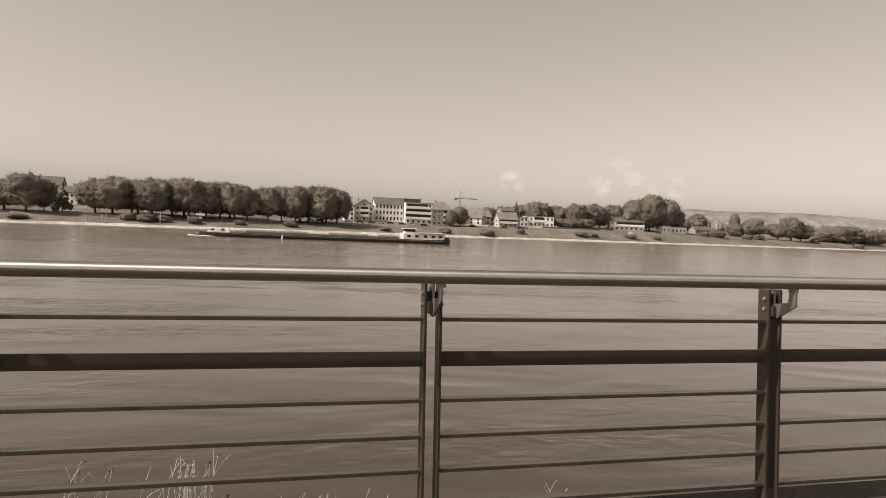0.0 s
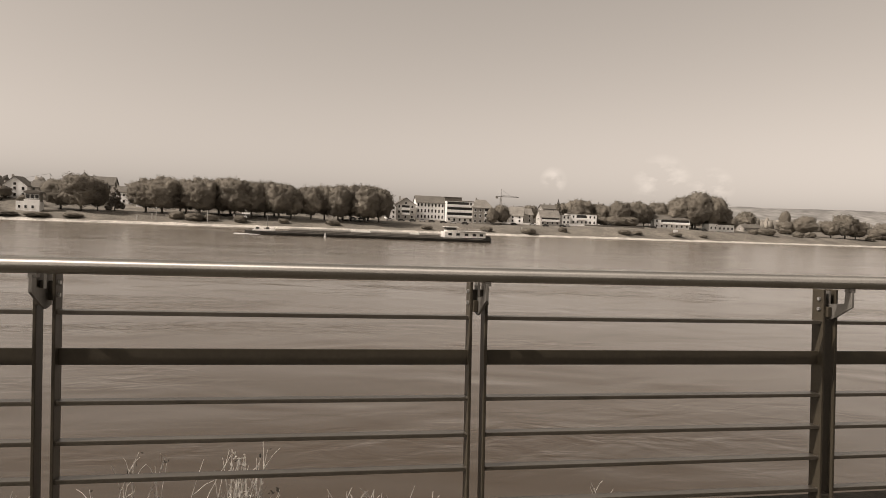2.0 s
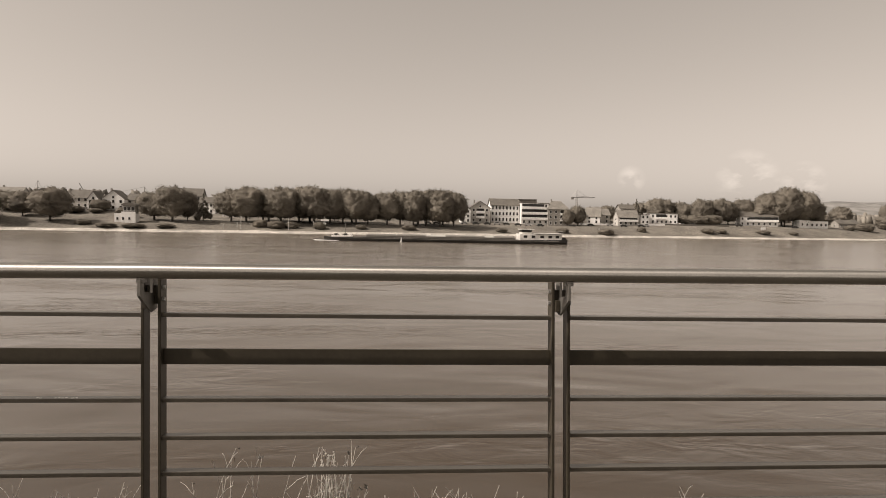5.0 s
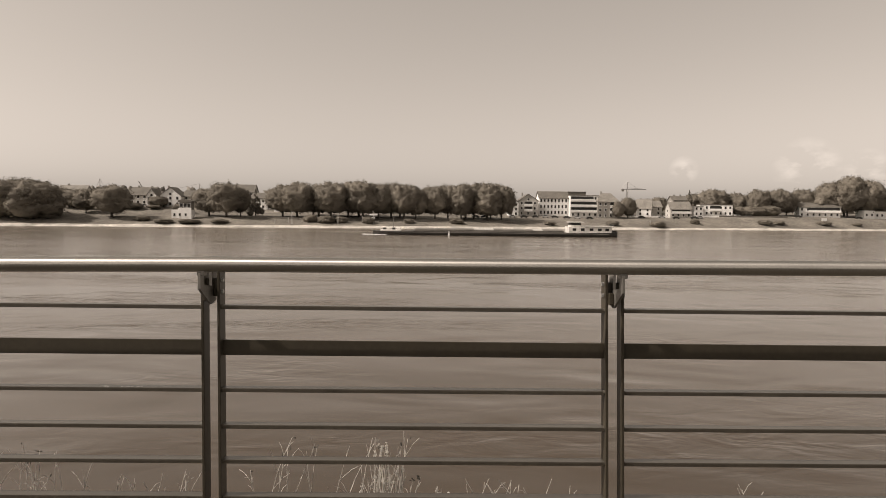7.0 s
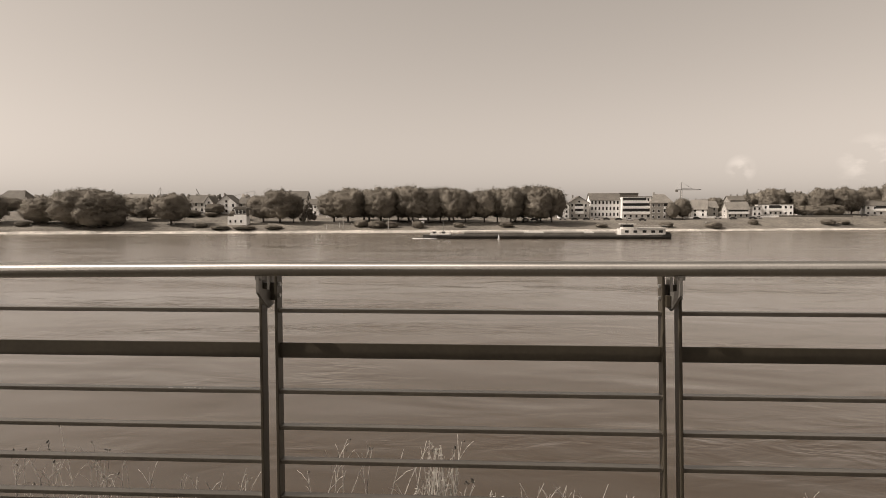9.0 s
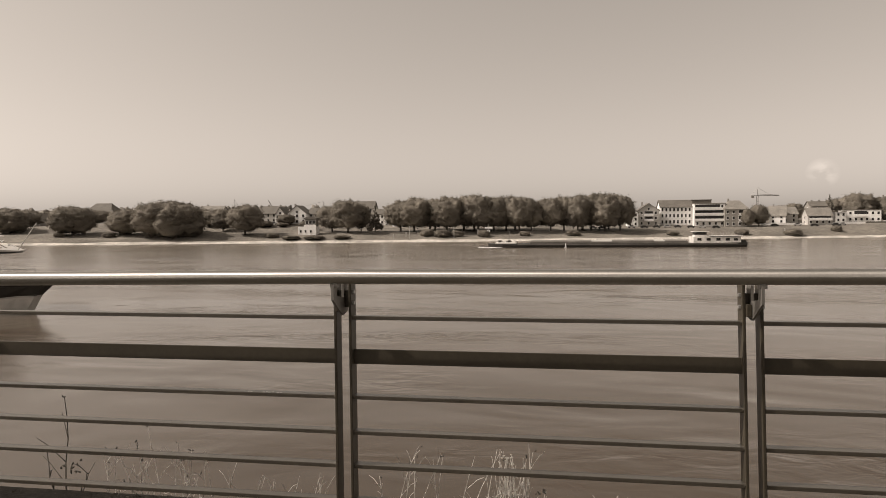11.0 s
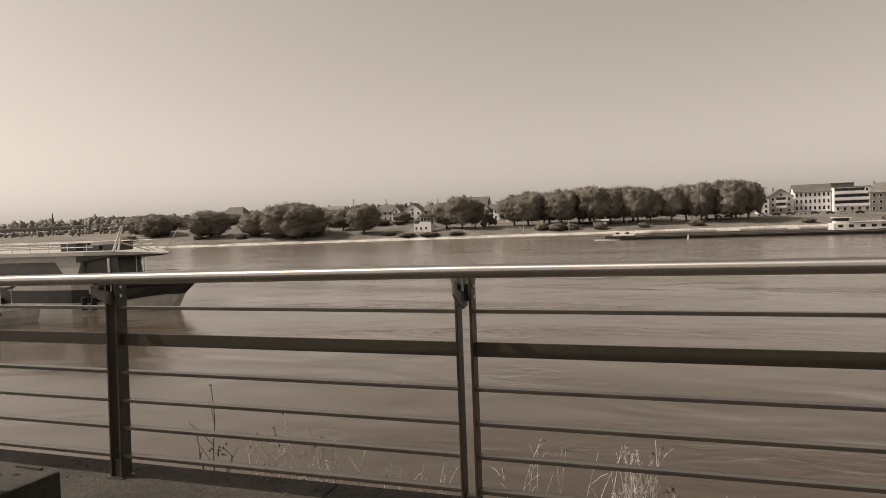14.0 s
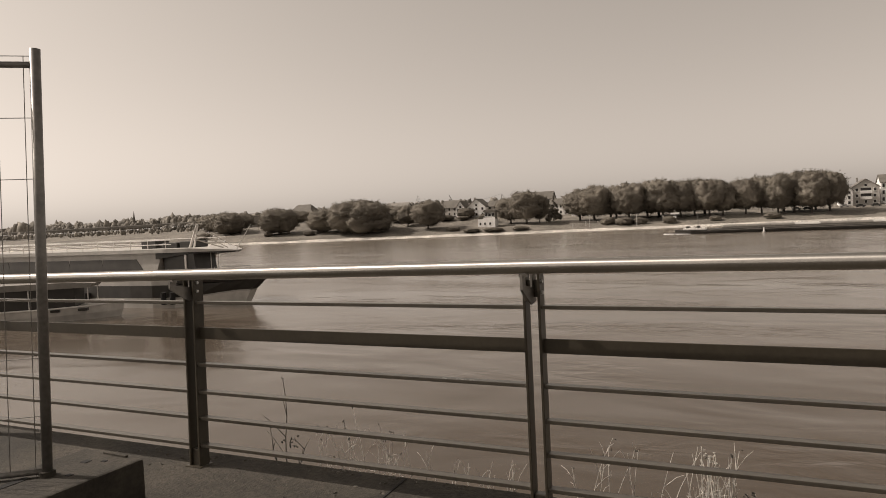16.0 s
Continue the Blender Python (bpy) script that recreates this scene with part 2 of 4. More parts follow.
def box(bm, x0, x1, y0, y1, z0, z1, bevel=0.0, mi=0):
    g = bmesh.ops.create_cube(bm, size=1, matrix=Matrix.Translation(((x0 + x1) / 2, (y0 + y1) / 2, (z0 + z1) / 2)) @ Matrix.Diagonal((abs(x1 - x0), abs(y1 - y0), abs(z1 - z0), 1)))
    faces = {f for v in g["verts"] for f in v.link_faces}
    for f in faces:
        f.material_index = mi
    if bevel:
        bmesh.ops.bevel(bm, geom=list({e for v in g["verts"] for e in v.link_edges}), offset=bevel, segments=2, affect="EDGES", profile=0.6)
    return bm


def boxed(*a, **k):
    return box(bmesh.new(), *a, **k)


def rod(bm, a, b, r0, r1=None, seg=8):
    a, b = Vector(a), Vector(b)
    d = b - a
    m = Matrix.Translation((a + b) / 2) @ d.to_track_quat("Z", "Y").to_matrix().to_4x4()
    bmesh.ops.create_cone(bm, cap_ends=True, segments=seg, radius1=r0, radius2=r0 if r1 is None else r1, depth=d.length, matrix=m)
    return bm


def prism(bm, pts, axis, a, b):
    """A polygon of (u, v) pushed along an axis from a to b: axis x takes (y, z), axis y takes (x, z), axis z takes (x, y)."""
    def at(u, v, w):
        return {"x": (w, u, v), "y": (u, w, v), "z": (u, v, w)}[axis]
    lo = [bm.verts.new(at(u, v, a)) for u, v in pts]
    hi = [bm.verts.new(at(u, v, b)) for u, v in pts]
    bm.faces.new(lo)
    bm.faces.new(hi[::-1])
    for i in range(len(pts)):
        j = (i + 1) % len(pts)
        bm.faces.new((lo[i], hi[i], hi[j], lo[j]))
    bmesh.ops.recalc_face_normals(bm, faces=bm.faces)
    return bm


def loft(bm, rings, close=True):
    """Skin over rings of equal length."""
    vs = [[bm.verts.new(p) for p in ring] for ring in rings]
    for a, b in zip(vs, vs[1:]):
        k = len(a)
        for i in range(k if close else k - 1):
            j = (i + 1) % k
            bm.faces.new((a[i], a[j], b[j], b[i]))
    if close:
        bm.faces.new(vs[0][::-1])
        bm.faces.new(vs[-1])
    bmesh.ops.recalc_face_normals(bm, faces=bm.faces)
    return bm


_ico = bmesh.new()
bmesh.ops.create_icosphere(_ico, subdivisions=2, radius=1)
ICO_V = [v.co.copy() for v in _ico.verts]
ICO_F = [[v.index for v in f.verts] for f in _ico.faces]
_ico.free()


def blob(bm, c, r, rough, freq, shift, mi=0):
    """An uneven rounded clump at c with radii r."""
    vs = []
    for v in ICO_V:
        p = Vector((v.x * r[0], v.y * r[1], v.z * r[2]))
        p *= 1 + rough * noise.noise((c + p) * freq + Vector((shift, 0, 0)))
        vs.append(bm.verts.new(c + p))
    for f in ICO_F:
        bm.faces.new([vs[i] for i in f]).material_index = mi


def smooth01(v):
    v = min(1, max(0, v))
    return v * v * (3 - 2 * v)


# ---- the large structure ----
WATER = -6.9


def shore(x):
    """Where the far waterline runs."""
    if x < -550:
        return 265 + (-550 - x) * 1.2
    if x < 0:
        return 325 + 0.2 * max(x, -300)
    return 325 + 0.27 * min(x, 700)


def height(x, y):
    """The far ground."""
    s = y - shore(x)
    knots = ((-6, -8.6), (0, -6.95), (3.5, -6.3), (6, -5.6), (24, -2.5), (45, -1.6), (85, 1.2), (160, 3.0), (500, 6), (5000, 9))
    for (a, u), (b, v) in zip(knots, knots[1:]):
        if s <= b:
            z = u + (v - u) * max(0, (s - a)) / (b - a)
            break
    else:
        z = 9
    z += 2.6 * smooth01((x - 90) / 130) * smooth01((s - 4) / 30) * (1 - 0.75 * smooth01((x - 290) / 120))
    z += 3.0 * smooth01((s - 32) / 26) * smooth01((-108 - x) / 25) * smooth01((x + 330) / 80)
    if s > 1:
        z += 0.35 * noise.noise(Vector((x * 0.08, y * 0.08, 0)))
    return z


# the handrail is brushed round its girth, so highlights run along it
rail_nodes = M["rail"].node_tree
tangent = rail_nodes.nodes.new("ShaderNodeTangent")
tangent.direction_type, tangent.axis = "RADIAL", "X"
for node in rail_nodes.nodes:
    if node.type == "BSDF_PRINCIPLED":
        node.inputs["Anisotropic"].default_value = 0.85
        node.inputs["Anisotropic Rotation"].default_value = 0.25
        rail_nodes.links.new(tangent.outputs[0], node.inputs["Tangent"])


def build_ground():
    xs = [-4600, -3500, -2600, -2000, -1600, -1300, -1100, -900, -750, -620] + list(range(-540, 621, 6)) + [680, 760, 900, 1100, 1500, 2200, 3200, 4600]
    ss = [-6, -2, 0, 1.2, 2.4, 3.6, 5, 6.5, 9, 12, 16, 20, 24, 30, 38, 48, 60, 75, 95, 120, 160, 220, 320, 500, 800, 1400, 2400, 4200]
    bm = bmesh.new()
    grid = []
    for x in xs:
        col = []
        for s in ss:
            w = 1.6 * noise.noise(Vector((x * 0.05, 3, 0))) + 0.8 * noise.noise(Vector((x * 0.21, 7, 0)))
            y = shore(x) + s
            col.append(bm.verts.new((x, y + (w if s < 30 else 0), height(x, y))))
        grid.append(col)
    for a, b in zip(grid, grid[1:]):
        for i in range(len(ss) - 1):
            f = bm.faces.new((a[i], b[i], b[i + 1], a[i + 1]))
            f.material_index = 1 if ss[i] < 4.5 else 0
    tagged(part("ground", bm, ["grass", "gravel"], smooth=True), "mown grass river bank with pale stones along the waterline", "ground", kind="structure")
    bm = bmesh.new()
    v = [bm.verts.new(p) for p in ((-4800, 4, WATER), (4800, 4, WATER), (4800, 4800, WATER), (-4800, 4800, WATER))]
    bm.faces.new(v)
    tagged(part("water", bm, "water"), "wide grey-brown river with gentle ripples", "river", kind="structure")


build_ground()
# unseen land behind and beside the promenade, added so that reflections aren't black
bm = bmesh.new()
bm.faces.new([bm.verts.new(p) for p in ((-4800, -4800, -0.08), (4800, -4800, -0.08), (4800, -39, -0.08), (-4800, -39, -0.08))])
bm.faces.new([bm.verts.new(p) for p in ((-4800, -39, -0.08), (-60, -39, -0.08), (-60, 2.0, -0.08), (-4800, 2.0, -0.08))])
bm.faces.new([bm.verts.new(p) for p in ((60, -39, -0.08), (4800, -39, -0.08), (4800, 2.0, -0.08), (60, 2.0, -0.08))])
tagged(part("near_ground", bm, "grass"), "unseen flat sheet added behind the promenade for reflections, in the grass colour", "ground", kind="structure")

# unseen plain wall, added on the land side to darken reflections in the railing
bm = bmesh.new()
boxed_wall = [(-34.0, -0.1), (-33.6, -0.1), (-33.6, 5.0), (-34.0, 5.0)]
prism(bm, boxed_wall, "x", -58, 58)
tagged(part("wall_south", bm, "quay"), "unseen plain wall added behind the promenade to darken the railing's reflections", "wall", kind="structure")

# the promenade under the camera, its edge and the stone slope down to the river
EDGE = 2.25
DECK = -0.05
bm = bmesh.new()
prism(bm, [(-40, DECK), (EDGE - 0.02, DECK), (EDGE, DECK - 0.02), (EDGE, DECK - 0.2), (EDGE - 0.3, -0.6), (-40, -0.6)], "x", -60, 60)
tagged(part("pavement", bm, "deck"), "dark worn asphalt promenade with dirt along its edge", "pavement", kind="structure")
bm = bmesh.new()
prism(bm, [(EDGE - 0.28, -0.25), (EDGE + 0.05, -0.25), (EDGE + 9.0, -8.2), (EDGE - 0.28, -8.2)], "x", -60, 60)
tagged(part("quay_slope", bm, "quay"), "rough stone embankment falling to the river", "embankment", kind="structure")
for x in (-1.76, -5.3, 1.8):
    tagged(part("trim", boxed(x - 0.006, x + 0.006, 1.2, EDGE - 0.03, DECK - 0.02, DECK + 0.004), "joint"), "dark joint across the edge of the promenade", "joint", kind="structure")

# ---- railing along the edge, leaning a little to the river ----
RAIL_Y, RAIL_LEAN, RAIL_TURN, RAIL_SIDE = 2.05, -2.53, -0.17, -0.90
SHEAR = math.tan(radians(RAIL_SIDE))
POSTS = (-4.75, -2.932, -1.0255, 0.589, 2.2425, 3.87)
BARS = (0.826, 0.494, 0.347, 0.207, 0.060)
BAND = (0.631, 0.693)
HAND_OFF, HAND_R = -0.140, 0.0290
HAND = ((-9.0, 0.920), (-4.75, 0.962), (-2.932, 0.981), (-1.0255, 1.001), (0.589, 1.007), (2.2425, 1.016), (3.87, 1.024), (9.0, 1.050))


def hand_z(x):
    """The handrail's height along the railing; it falls a little upstream."""
    for (a, u), (b, v) in zip(HAND, HAND[1:]):
        if x <= b:
            return u + (v - u) * (x - a) / (b - a)
    return HAND[-1][1]



def rail_pose(x):
    return pose(x, RAIL_Y + (x + 0.16) * math.tan(radians(RAIL_TURN)), 0, RAIL_LEAN, 0, RAIL_TURN)


def tilted(ob):
    """The uprights stand a hair out of plumb along the railing."""
    ob.rotation_euler.y = radians(RAIL_SIDE)
    return ob


def railing_panel(x0, x1):
    w = x1 - x0
    p = thing("railing", rail_pose(x0), "dark painted steel railing panel with flat bars and a wide band", "railing", "railing panels along the promenade")
    up = tilted(part("upright", boxed(0, 0.012, -0.035, 0.035, -0.046, 0.978, 0.0025), "steel", p))
    tilted(again("upright", up, p, w - 0.012))
    first = None
    for z in BARS:
        if first is None:
            first = part("bar", boxed(0.012, w - 0.012, -0.025, 0.025, -0.0080, 0.0080, 0.0018), "bar", p)
            first.location = (SHEAR * z, 0, z)
        else:
            again("bar", first, p, SHEAR * z, 0, z)
    part("band", boxed(0.012 + SHEAR * 0.67, w - 0.012 + SHEAR * 0.67, -0.006, 0.006, BAND[0], BAND[1], 0.002), "steel", p, "wide flat steel band")
    for x in (0.013, w - 0.013):
        for z in BARS:
            bm = bmesh.new()
            bmesh.ops.create_icosphere(bm, subdivisions=1, radius=0.008, matrix=pose(x + SHEAR * z, -0.022, z + 0.005))
            part("weld", bm, "bar", p)


def railing_post(x):
    p = thing("railing_bracket", rail_pose(x), "bolted steel bracket between two panels holding the handrail", "bracket", "brackets along the railing")
    o = SHEAR * 0.93
    bm = bmesh.new()
    prism(bm, [(0.030, 0.850), (0.030, 0.972), (-0.030, 0.972), (-0.030, 0.912), (-0.118, 0.922), (-0.124, hand_z(x) - 0.034), (-0.162, hand_z(x) - 0.034), (-0.162, 0.908), (-0.075, 0.858), (-0.030, 0.838)], "x", o - 0.005, o + 0.005)
    part("plate", bm, "bracket", p, "shaped steel plate carrying the handrail")
    part("spacer", boxed(o - 0.0255, o + 0.0255, -0.012, 0.026, 0.868, 0.940, 0.003), "steel", p)
    part("cheek", boxed(o - 0.0255, o - 0.006, -0.05, -0.012, 0.852, 0.900, 0.004), "steel", p)
    part("stub", boxed(-0.0255, 0.0255, -0.022, 0.022, -0.06, 0.040, 0.004), "bar", p)
    part("base_plate", boxed(-0.055, 0.055, -0.05, 0.05, -0.062, -0.046, 0.003), "steel", p)
    for side in (-1, 1):
        for z in (0.934, 0.888):
            bm = bmesh.new()
            rod(bm, (o + side * 0.038, -0.012, z), (o + side * 0.047, -0.012, z), 0.0085, seg=6)
            part("bolt", bm, "bolt", p)


for a, b in zip(POSTS, POSTS[1:]):
    railing_panel(a + 0.026, b - 0.026)
for x in POSTS:
    railing_post(x)
hand = thing("handrail", rail_pose(0), "round brushed stainless steel handrail on top of the railing", "handrail")
bm = bmesh.new()
loft(bm, [[(x, HAND_OFF + HAND_R * math.cos(k * math.pi / 16), z + HAND_R * math.sin(k * math.pi / 16)) for k in range(32)] for x, z in HAND])
part("tube", bm, "rail", hand, smooth=True)
for x in POSTS:
    z = hand_z(x) - HAND_R
    part("saddle", boxed(x - 0.026, x + 0.002, HAND_OFF - 0.016, HAND_OFF + 0.016, z - 0.014, z + 0.003, 0.001), "bracket", hand, "small welded saddle plate")
for x in (-3.9, 3.1):
    bm = bmesh.new()
    rod(bm, (x - 0.002, HAND_OFF, hand_z(x)), (x + 0.002, HAND_OFF, hand_z(x)), HAND_R + 0.0006, seg=32)
    part("joint_ring", bm, "bolt", hand)
for x0, n in ((-1.462, 2), (-1.395, 4), (-1.33, 2)):
    bm = bmesh.new()
    for i in range(n):
        bmesh.ops.create_icosphere(bm, subdivisions=1, radius=1, matrix=pose(x0 + i * 0.013, RAIL_Y + 0.005 + 0.012 * random.random(), 0.5025) @ Matrix.Diagonal((random.uniform(0.004, 0.010), 0.006, 0.0018, 1)))
    tagged(part("bird_dropping", bm, "lime"), "white dried bird dropping on a railing bar", "bird dropping")


# ---- mesh fence panel standing in a concrete foot ----
def site_fence():
    base, top = Vector((-3.02, 1.265, 0.12)), Vector((-2.905, 1.265, 2.0))
    f = thing("site_fence", Matrix.Translation(base), "galvanised steel mesh site fence panel in a concrete foot", "fence")
    up = (top - base)
    al = Vector((-0.80, -0.60, 0)) * 3.4
    bm = bmesh.new()
    rod(bm, (0, 0, 0), up, 0.021, seg=20)
    part("post", bm, "galv", f, smooth=True)
    bm = bmesh.new()
    rod(bm, al, al + up, 0.021, seg=20)
    part("post", bm, "galv", f, smooth=True)
    for h in (0.965, 0.04):
        bm = bmesh.new()
        rod(bm, up * h, al + up * h, 0.0135, seg=14)
        part("rail", bm, "galv", f, smooth=True)
    bm = bmesh.new()
    k = 0
    while k < 34:
        o = al * ((k + 0.45) / 34)
        rod(bm, o + up * 0.03, o + up * 0.985, 0.0017, seg=5)
        k += 1
    for i in range(9):
        h = 0.985 - i * 0.136
        if h > 0.03:
            rod(bm, up * h + Vector((0, 0.01, 0)), al + up * h + Vector((0, 0.01, 0)), 0.0019, seg=5)
    part("mesh", bm, "galv", f, "thin welded wire mesh")
    return f


site_fence()


def fence_foot(x, y):
    f = thing("fence_foot", pose(x, y, 0, 0, 0, -3), "grey concrete fence foot with slots and holes", "fence foot")
    part("block", boxed(-0.21, 0.21, -0.62, 0.33, DECK, 0.172, 0.014), "foot", f)
    # slots aren't cut: black patches on top carry their shade as colour
    for u, v, a, b in ((-0.02, 0.20, 0.018, 0.018), (0.06, 0.235, 0.012, 0.010), (-0.08, -0.12, 0.02, 0.09), (0.07, 0.06, 0.014, 0.012)):
        part("slot", boxed(u - a, u + a, v - b, v + b, 0.165, 0.1745), "hole", f, "raised black patch painted for a shaded recess")
    part("strip", boxed(-0.04, 0.12, 0.30, 0.315, 0.17, 0.182, 0.003), "foot", f, "raised grip edge")
    bm = bmesh.new()
    rod(bm, (-0.02, 0.02, 0.16), (-0.02, 0.02, 0.195), 0.034, seg=16)
    part("socket", bm, "foot", f)
    return f


fence_foot(-3.00, 1.245)


# ---- weeds and dry stalks on the slope outside the railing ----
def stalk(bm, x, y, z0, h, lean, bend, r, branches=0, rng=random):
    p = Vector((x, y, z0))
    n = 6
    pts = []
    for i in range(n + 1):
        u = i / n
        pts.append(p + Vector((lean * u * h + bend * u * u * h, 0.1 * h * u * rng.uniform(-0.3, 0.3), h * u)))
    for i in range(n):
        rod(bm, pts[i], pts[i + 1], r * (1 - 0.6 * i / n), r * (1 - 0.6 * (i + 1) / n), seg=5)
    for _ in range(branches):
        k = rng.randint(2, n - 1)
        d = Vector((rng.uniform(-1, 1), rng.uniform(-0.5, 0.5), rng.uniform(0.5, 1.1))).normalized() * h * rng.uniform(0.12, 0.3)
        mid = pts[k] + d * 0.6 + Vector((0, 0, 0.01))
        rod(bm, pts[k], mid, r * 0.55, r * 0.45, seg=4)
        rod(bm, mid, pts[k] + d, r * 0.45, r * 0.3, seg=4)
    return pts[-1]


def heads(bm, where, n, size, spread, rng):
    for _ in range(n):
        o = where + Vector((rng.uniform(-1, 1), rng.uniform(-1, 1), rng.uniform(-0.6, 0.6))) * spread
        bmesh.ops.create_icosphere(bm, subdivisions=1, radius=1, matrix=Matrix.Translation(o) @ Euler((rng.uniform(0, 3), rng.uniform(0, 3), 0)).to_matrix().to_4x4() @ Matrix.Diagonal((size * rng.uniform(0.8, 2.0), size * rng.uniform(0.5, 1), size * rng.uniform(0.3, 0.6), 1)))


def weed(kind, x, y, h, seed, label):
    """kind: grass tuft, flowering weed, bare twig or tall dark stalk, rooted on the slope."""
    rng = random.Random(seed)
    z0 = -0.25 - 0.88 * max(0, y - EDGE - 0.05) + 0.02
    full = h - z0
    w = thing("weed" if kind != "tuft" else "grass_tuft", pose(0, 0, 0), label, "weed" if kind != "tuft" else "grass", "weeds on the embankment")
    stem, top = bmesh.new(), bmesh.new()
    if kind == "tuft":
        for i in range(22):
            e = stalk(stem, x + rng.gauss(0, 0.036), y + rng.uniform(-0.04, 0.08), z0, full * rng.uniform(0.5, 1.0), rng.gauss(0, 0.07), rng.gauss(0, 0.09), 0.0030, rng.choice((0, 0, 1, 2)), rng)
            if i % 4 == 0:
                for q in range(3):
                    heads(top, e - Vector((0, 0, 0.012 * q)), 2, 0.0045, 0.006, rng)
        tagged(part("blade", stem, "straw", w), kind="stuff")
        tagged(part("seed_head", top, "straw", w), kind="stuff")
    elif kind == "flower":
        for i in range(5):
            e = stalk(stem, x + rng.gauss(0, 0.05), y + rng.uniform(-0.03, 0.06), z0, full * rng.uniform(0.6, 1.0), rng.gauss(0, 0.16), rng.gauss(0, 0.12), 0.0028, 4, rng)
            heads(top, e, 3 if i % 2 else 1, 0.0058, 0.016, rng)
        tagged(part("stem", stem, "straw", w), kind="stuff")
        tagged(part("seed_head", top, "seed", w, "dark dried seed head"), kind="stuff")
    elif kind == "twig":
        for i in range(4):
            e = stalk(stem, x + rng.gauss(0, 0.07), y, z0, full * rng.uniform(0.75, 1.0), rng.uniform(-0.15, 0.15), rng.uniform(-0.4, 0.4), 0.0030, 2, rng)
        tagged(part("stem", stem, "straw", w, "pale bare stem"), kind="stuff")
        top.free()
    else:
        e = stalk(stem, x, y, z0, full, 0.0, 0.02, 0.0045, 3, rng)
        stalk(stem, x - 0.02, y, z0, full * 0.55, -0.35, 0.1, 0.004, 5, rng)
        stalk(stem, x + 0.02, y, z0, full * 0.5, 0.3, 0.1, 0.004, 5, rng)
        heads(top, e + Vector((-0.010, 0, 0.0)), 3, 0.005, 0.010, rng)
        heads(top, Vector((x + 0.05, y, z0 + full * 0.45)), 14, 0.008, 0.05, rng)
        tagged(part("stem", stem, "weed", w), kind="stuff")
        tagged(part("leaf", top, "seed", w), kind="stuff")


for n, (kind, x, y, h) in enumerate((
        ("tall", -2.62, 2.40, 0.36), ("flower", -2.36, 2.42, 0.10), ("twig", -2.22, 2.44, 0.12), ("flower", -2.06, 2.42, 0.27), ("flower", -2.00, 2.44, 0.10), ("twig", -1.86, 2.46, 0.17),
        ("twig", -1.56, 2.42, 0.0), ("twig", -1.45, 2.40, 0.035), ("twig", -1.27, 2.42, 0.04), ("flower", -0.87, 2.42, 0.18), ("twig", -0.63, 2.44, 0.15),
        ("tuft", -0.40, 2.42, 0.17), ("tuft", -0.33, 2.46, 0.15), ("flower", -0.27, 2.43, 0.17), ("tuft", -0.14, 2.42, -0.06), ("twig", 0.00, 2.44, 0.02),
        ("twig", 0.25, 2.42, 0.035), ("twig", 0.33, 2.44, 0.02), ("twig", 1.39, 2.42, 0.0))):
    weed(kind, x, y, h, 40 + n, {"tall": "tall dark dried weed with side shoots at the edge", "flower": "dry branching weed with dark seed heads", "twig": "pale bare bent stalks", "tuft": "tuft of pale dry grass with seed heads"}[kind])


# dirt and small weeds at the foot of the railing
def litter():
    rng = random.Random(5)
    bm = bmesh.new()
    for _ in range(120):
        x, y = rng.uniform(-3.6, -1.2), EDGE - abs(rng.gauss(0, 0.22)) - 0.02
        s = rng.uniform(0.002, 0.009)
        bmesh.ops.create_icosphere(bm, subdivisions=1, radius=1, matrix=pose(x, y, DECK + s * 0.2, rng.uniform(0, 90), 0, rng.uniform(0, 360)) @ Matrix.Diagonal((s * 1.6, s, s * 0.5, 1)))
    tagged(part("litter", bm, "weed"), "dry plant litter along the edge of the promenade", "litter", kind="stuff")


litter()


# ---- trees ----
def leaf(bm, o, d, s, rng):
    """A spray of leaves at o, facing roughly along d."""
    n = (d + Vector((rng.uniform(-1, 1), rng.uniform(-1, 1), rng.uniform(-1, 1))) * 0.75).normalized()
    u = n.orthogonal().normalized() * s
    w = n.cross(u).normalized() * s * rng.uniform(0.5, 1.0)
    bm.faces.new([bm.verts.new(o + k) for k in (-u, -w * 0.8, u * 0.9, w)])


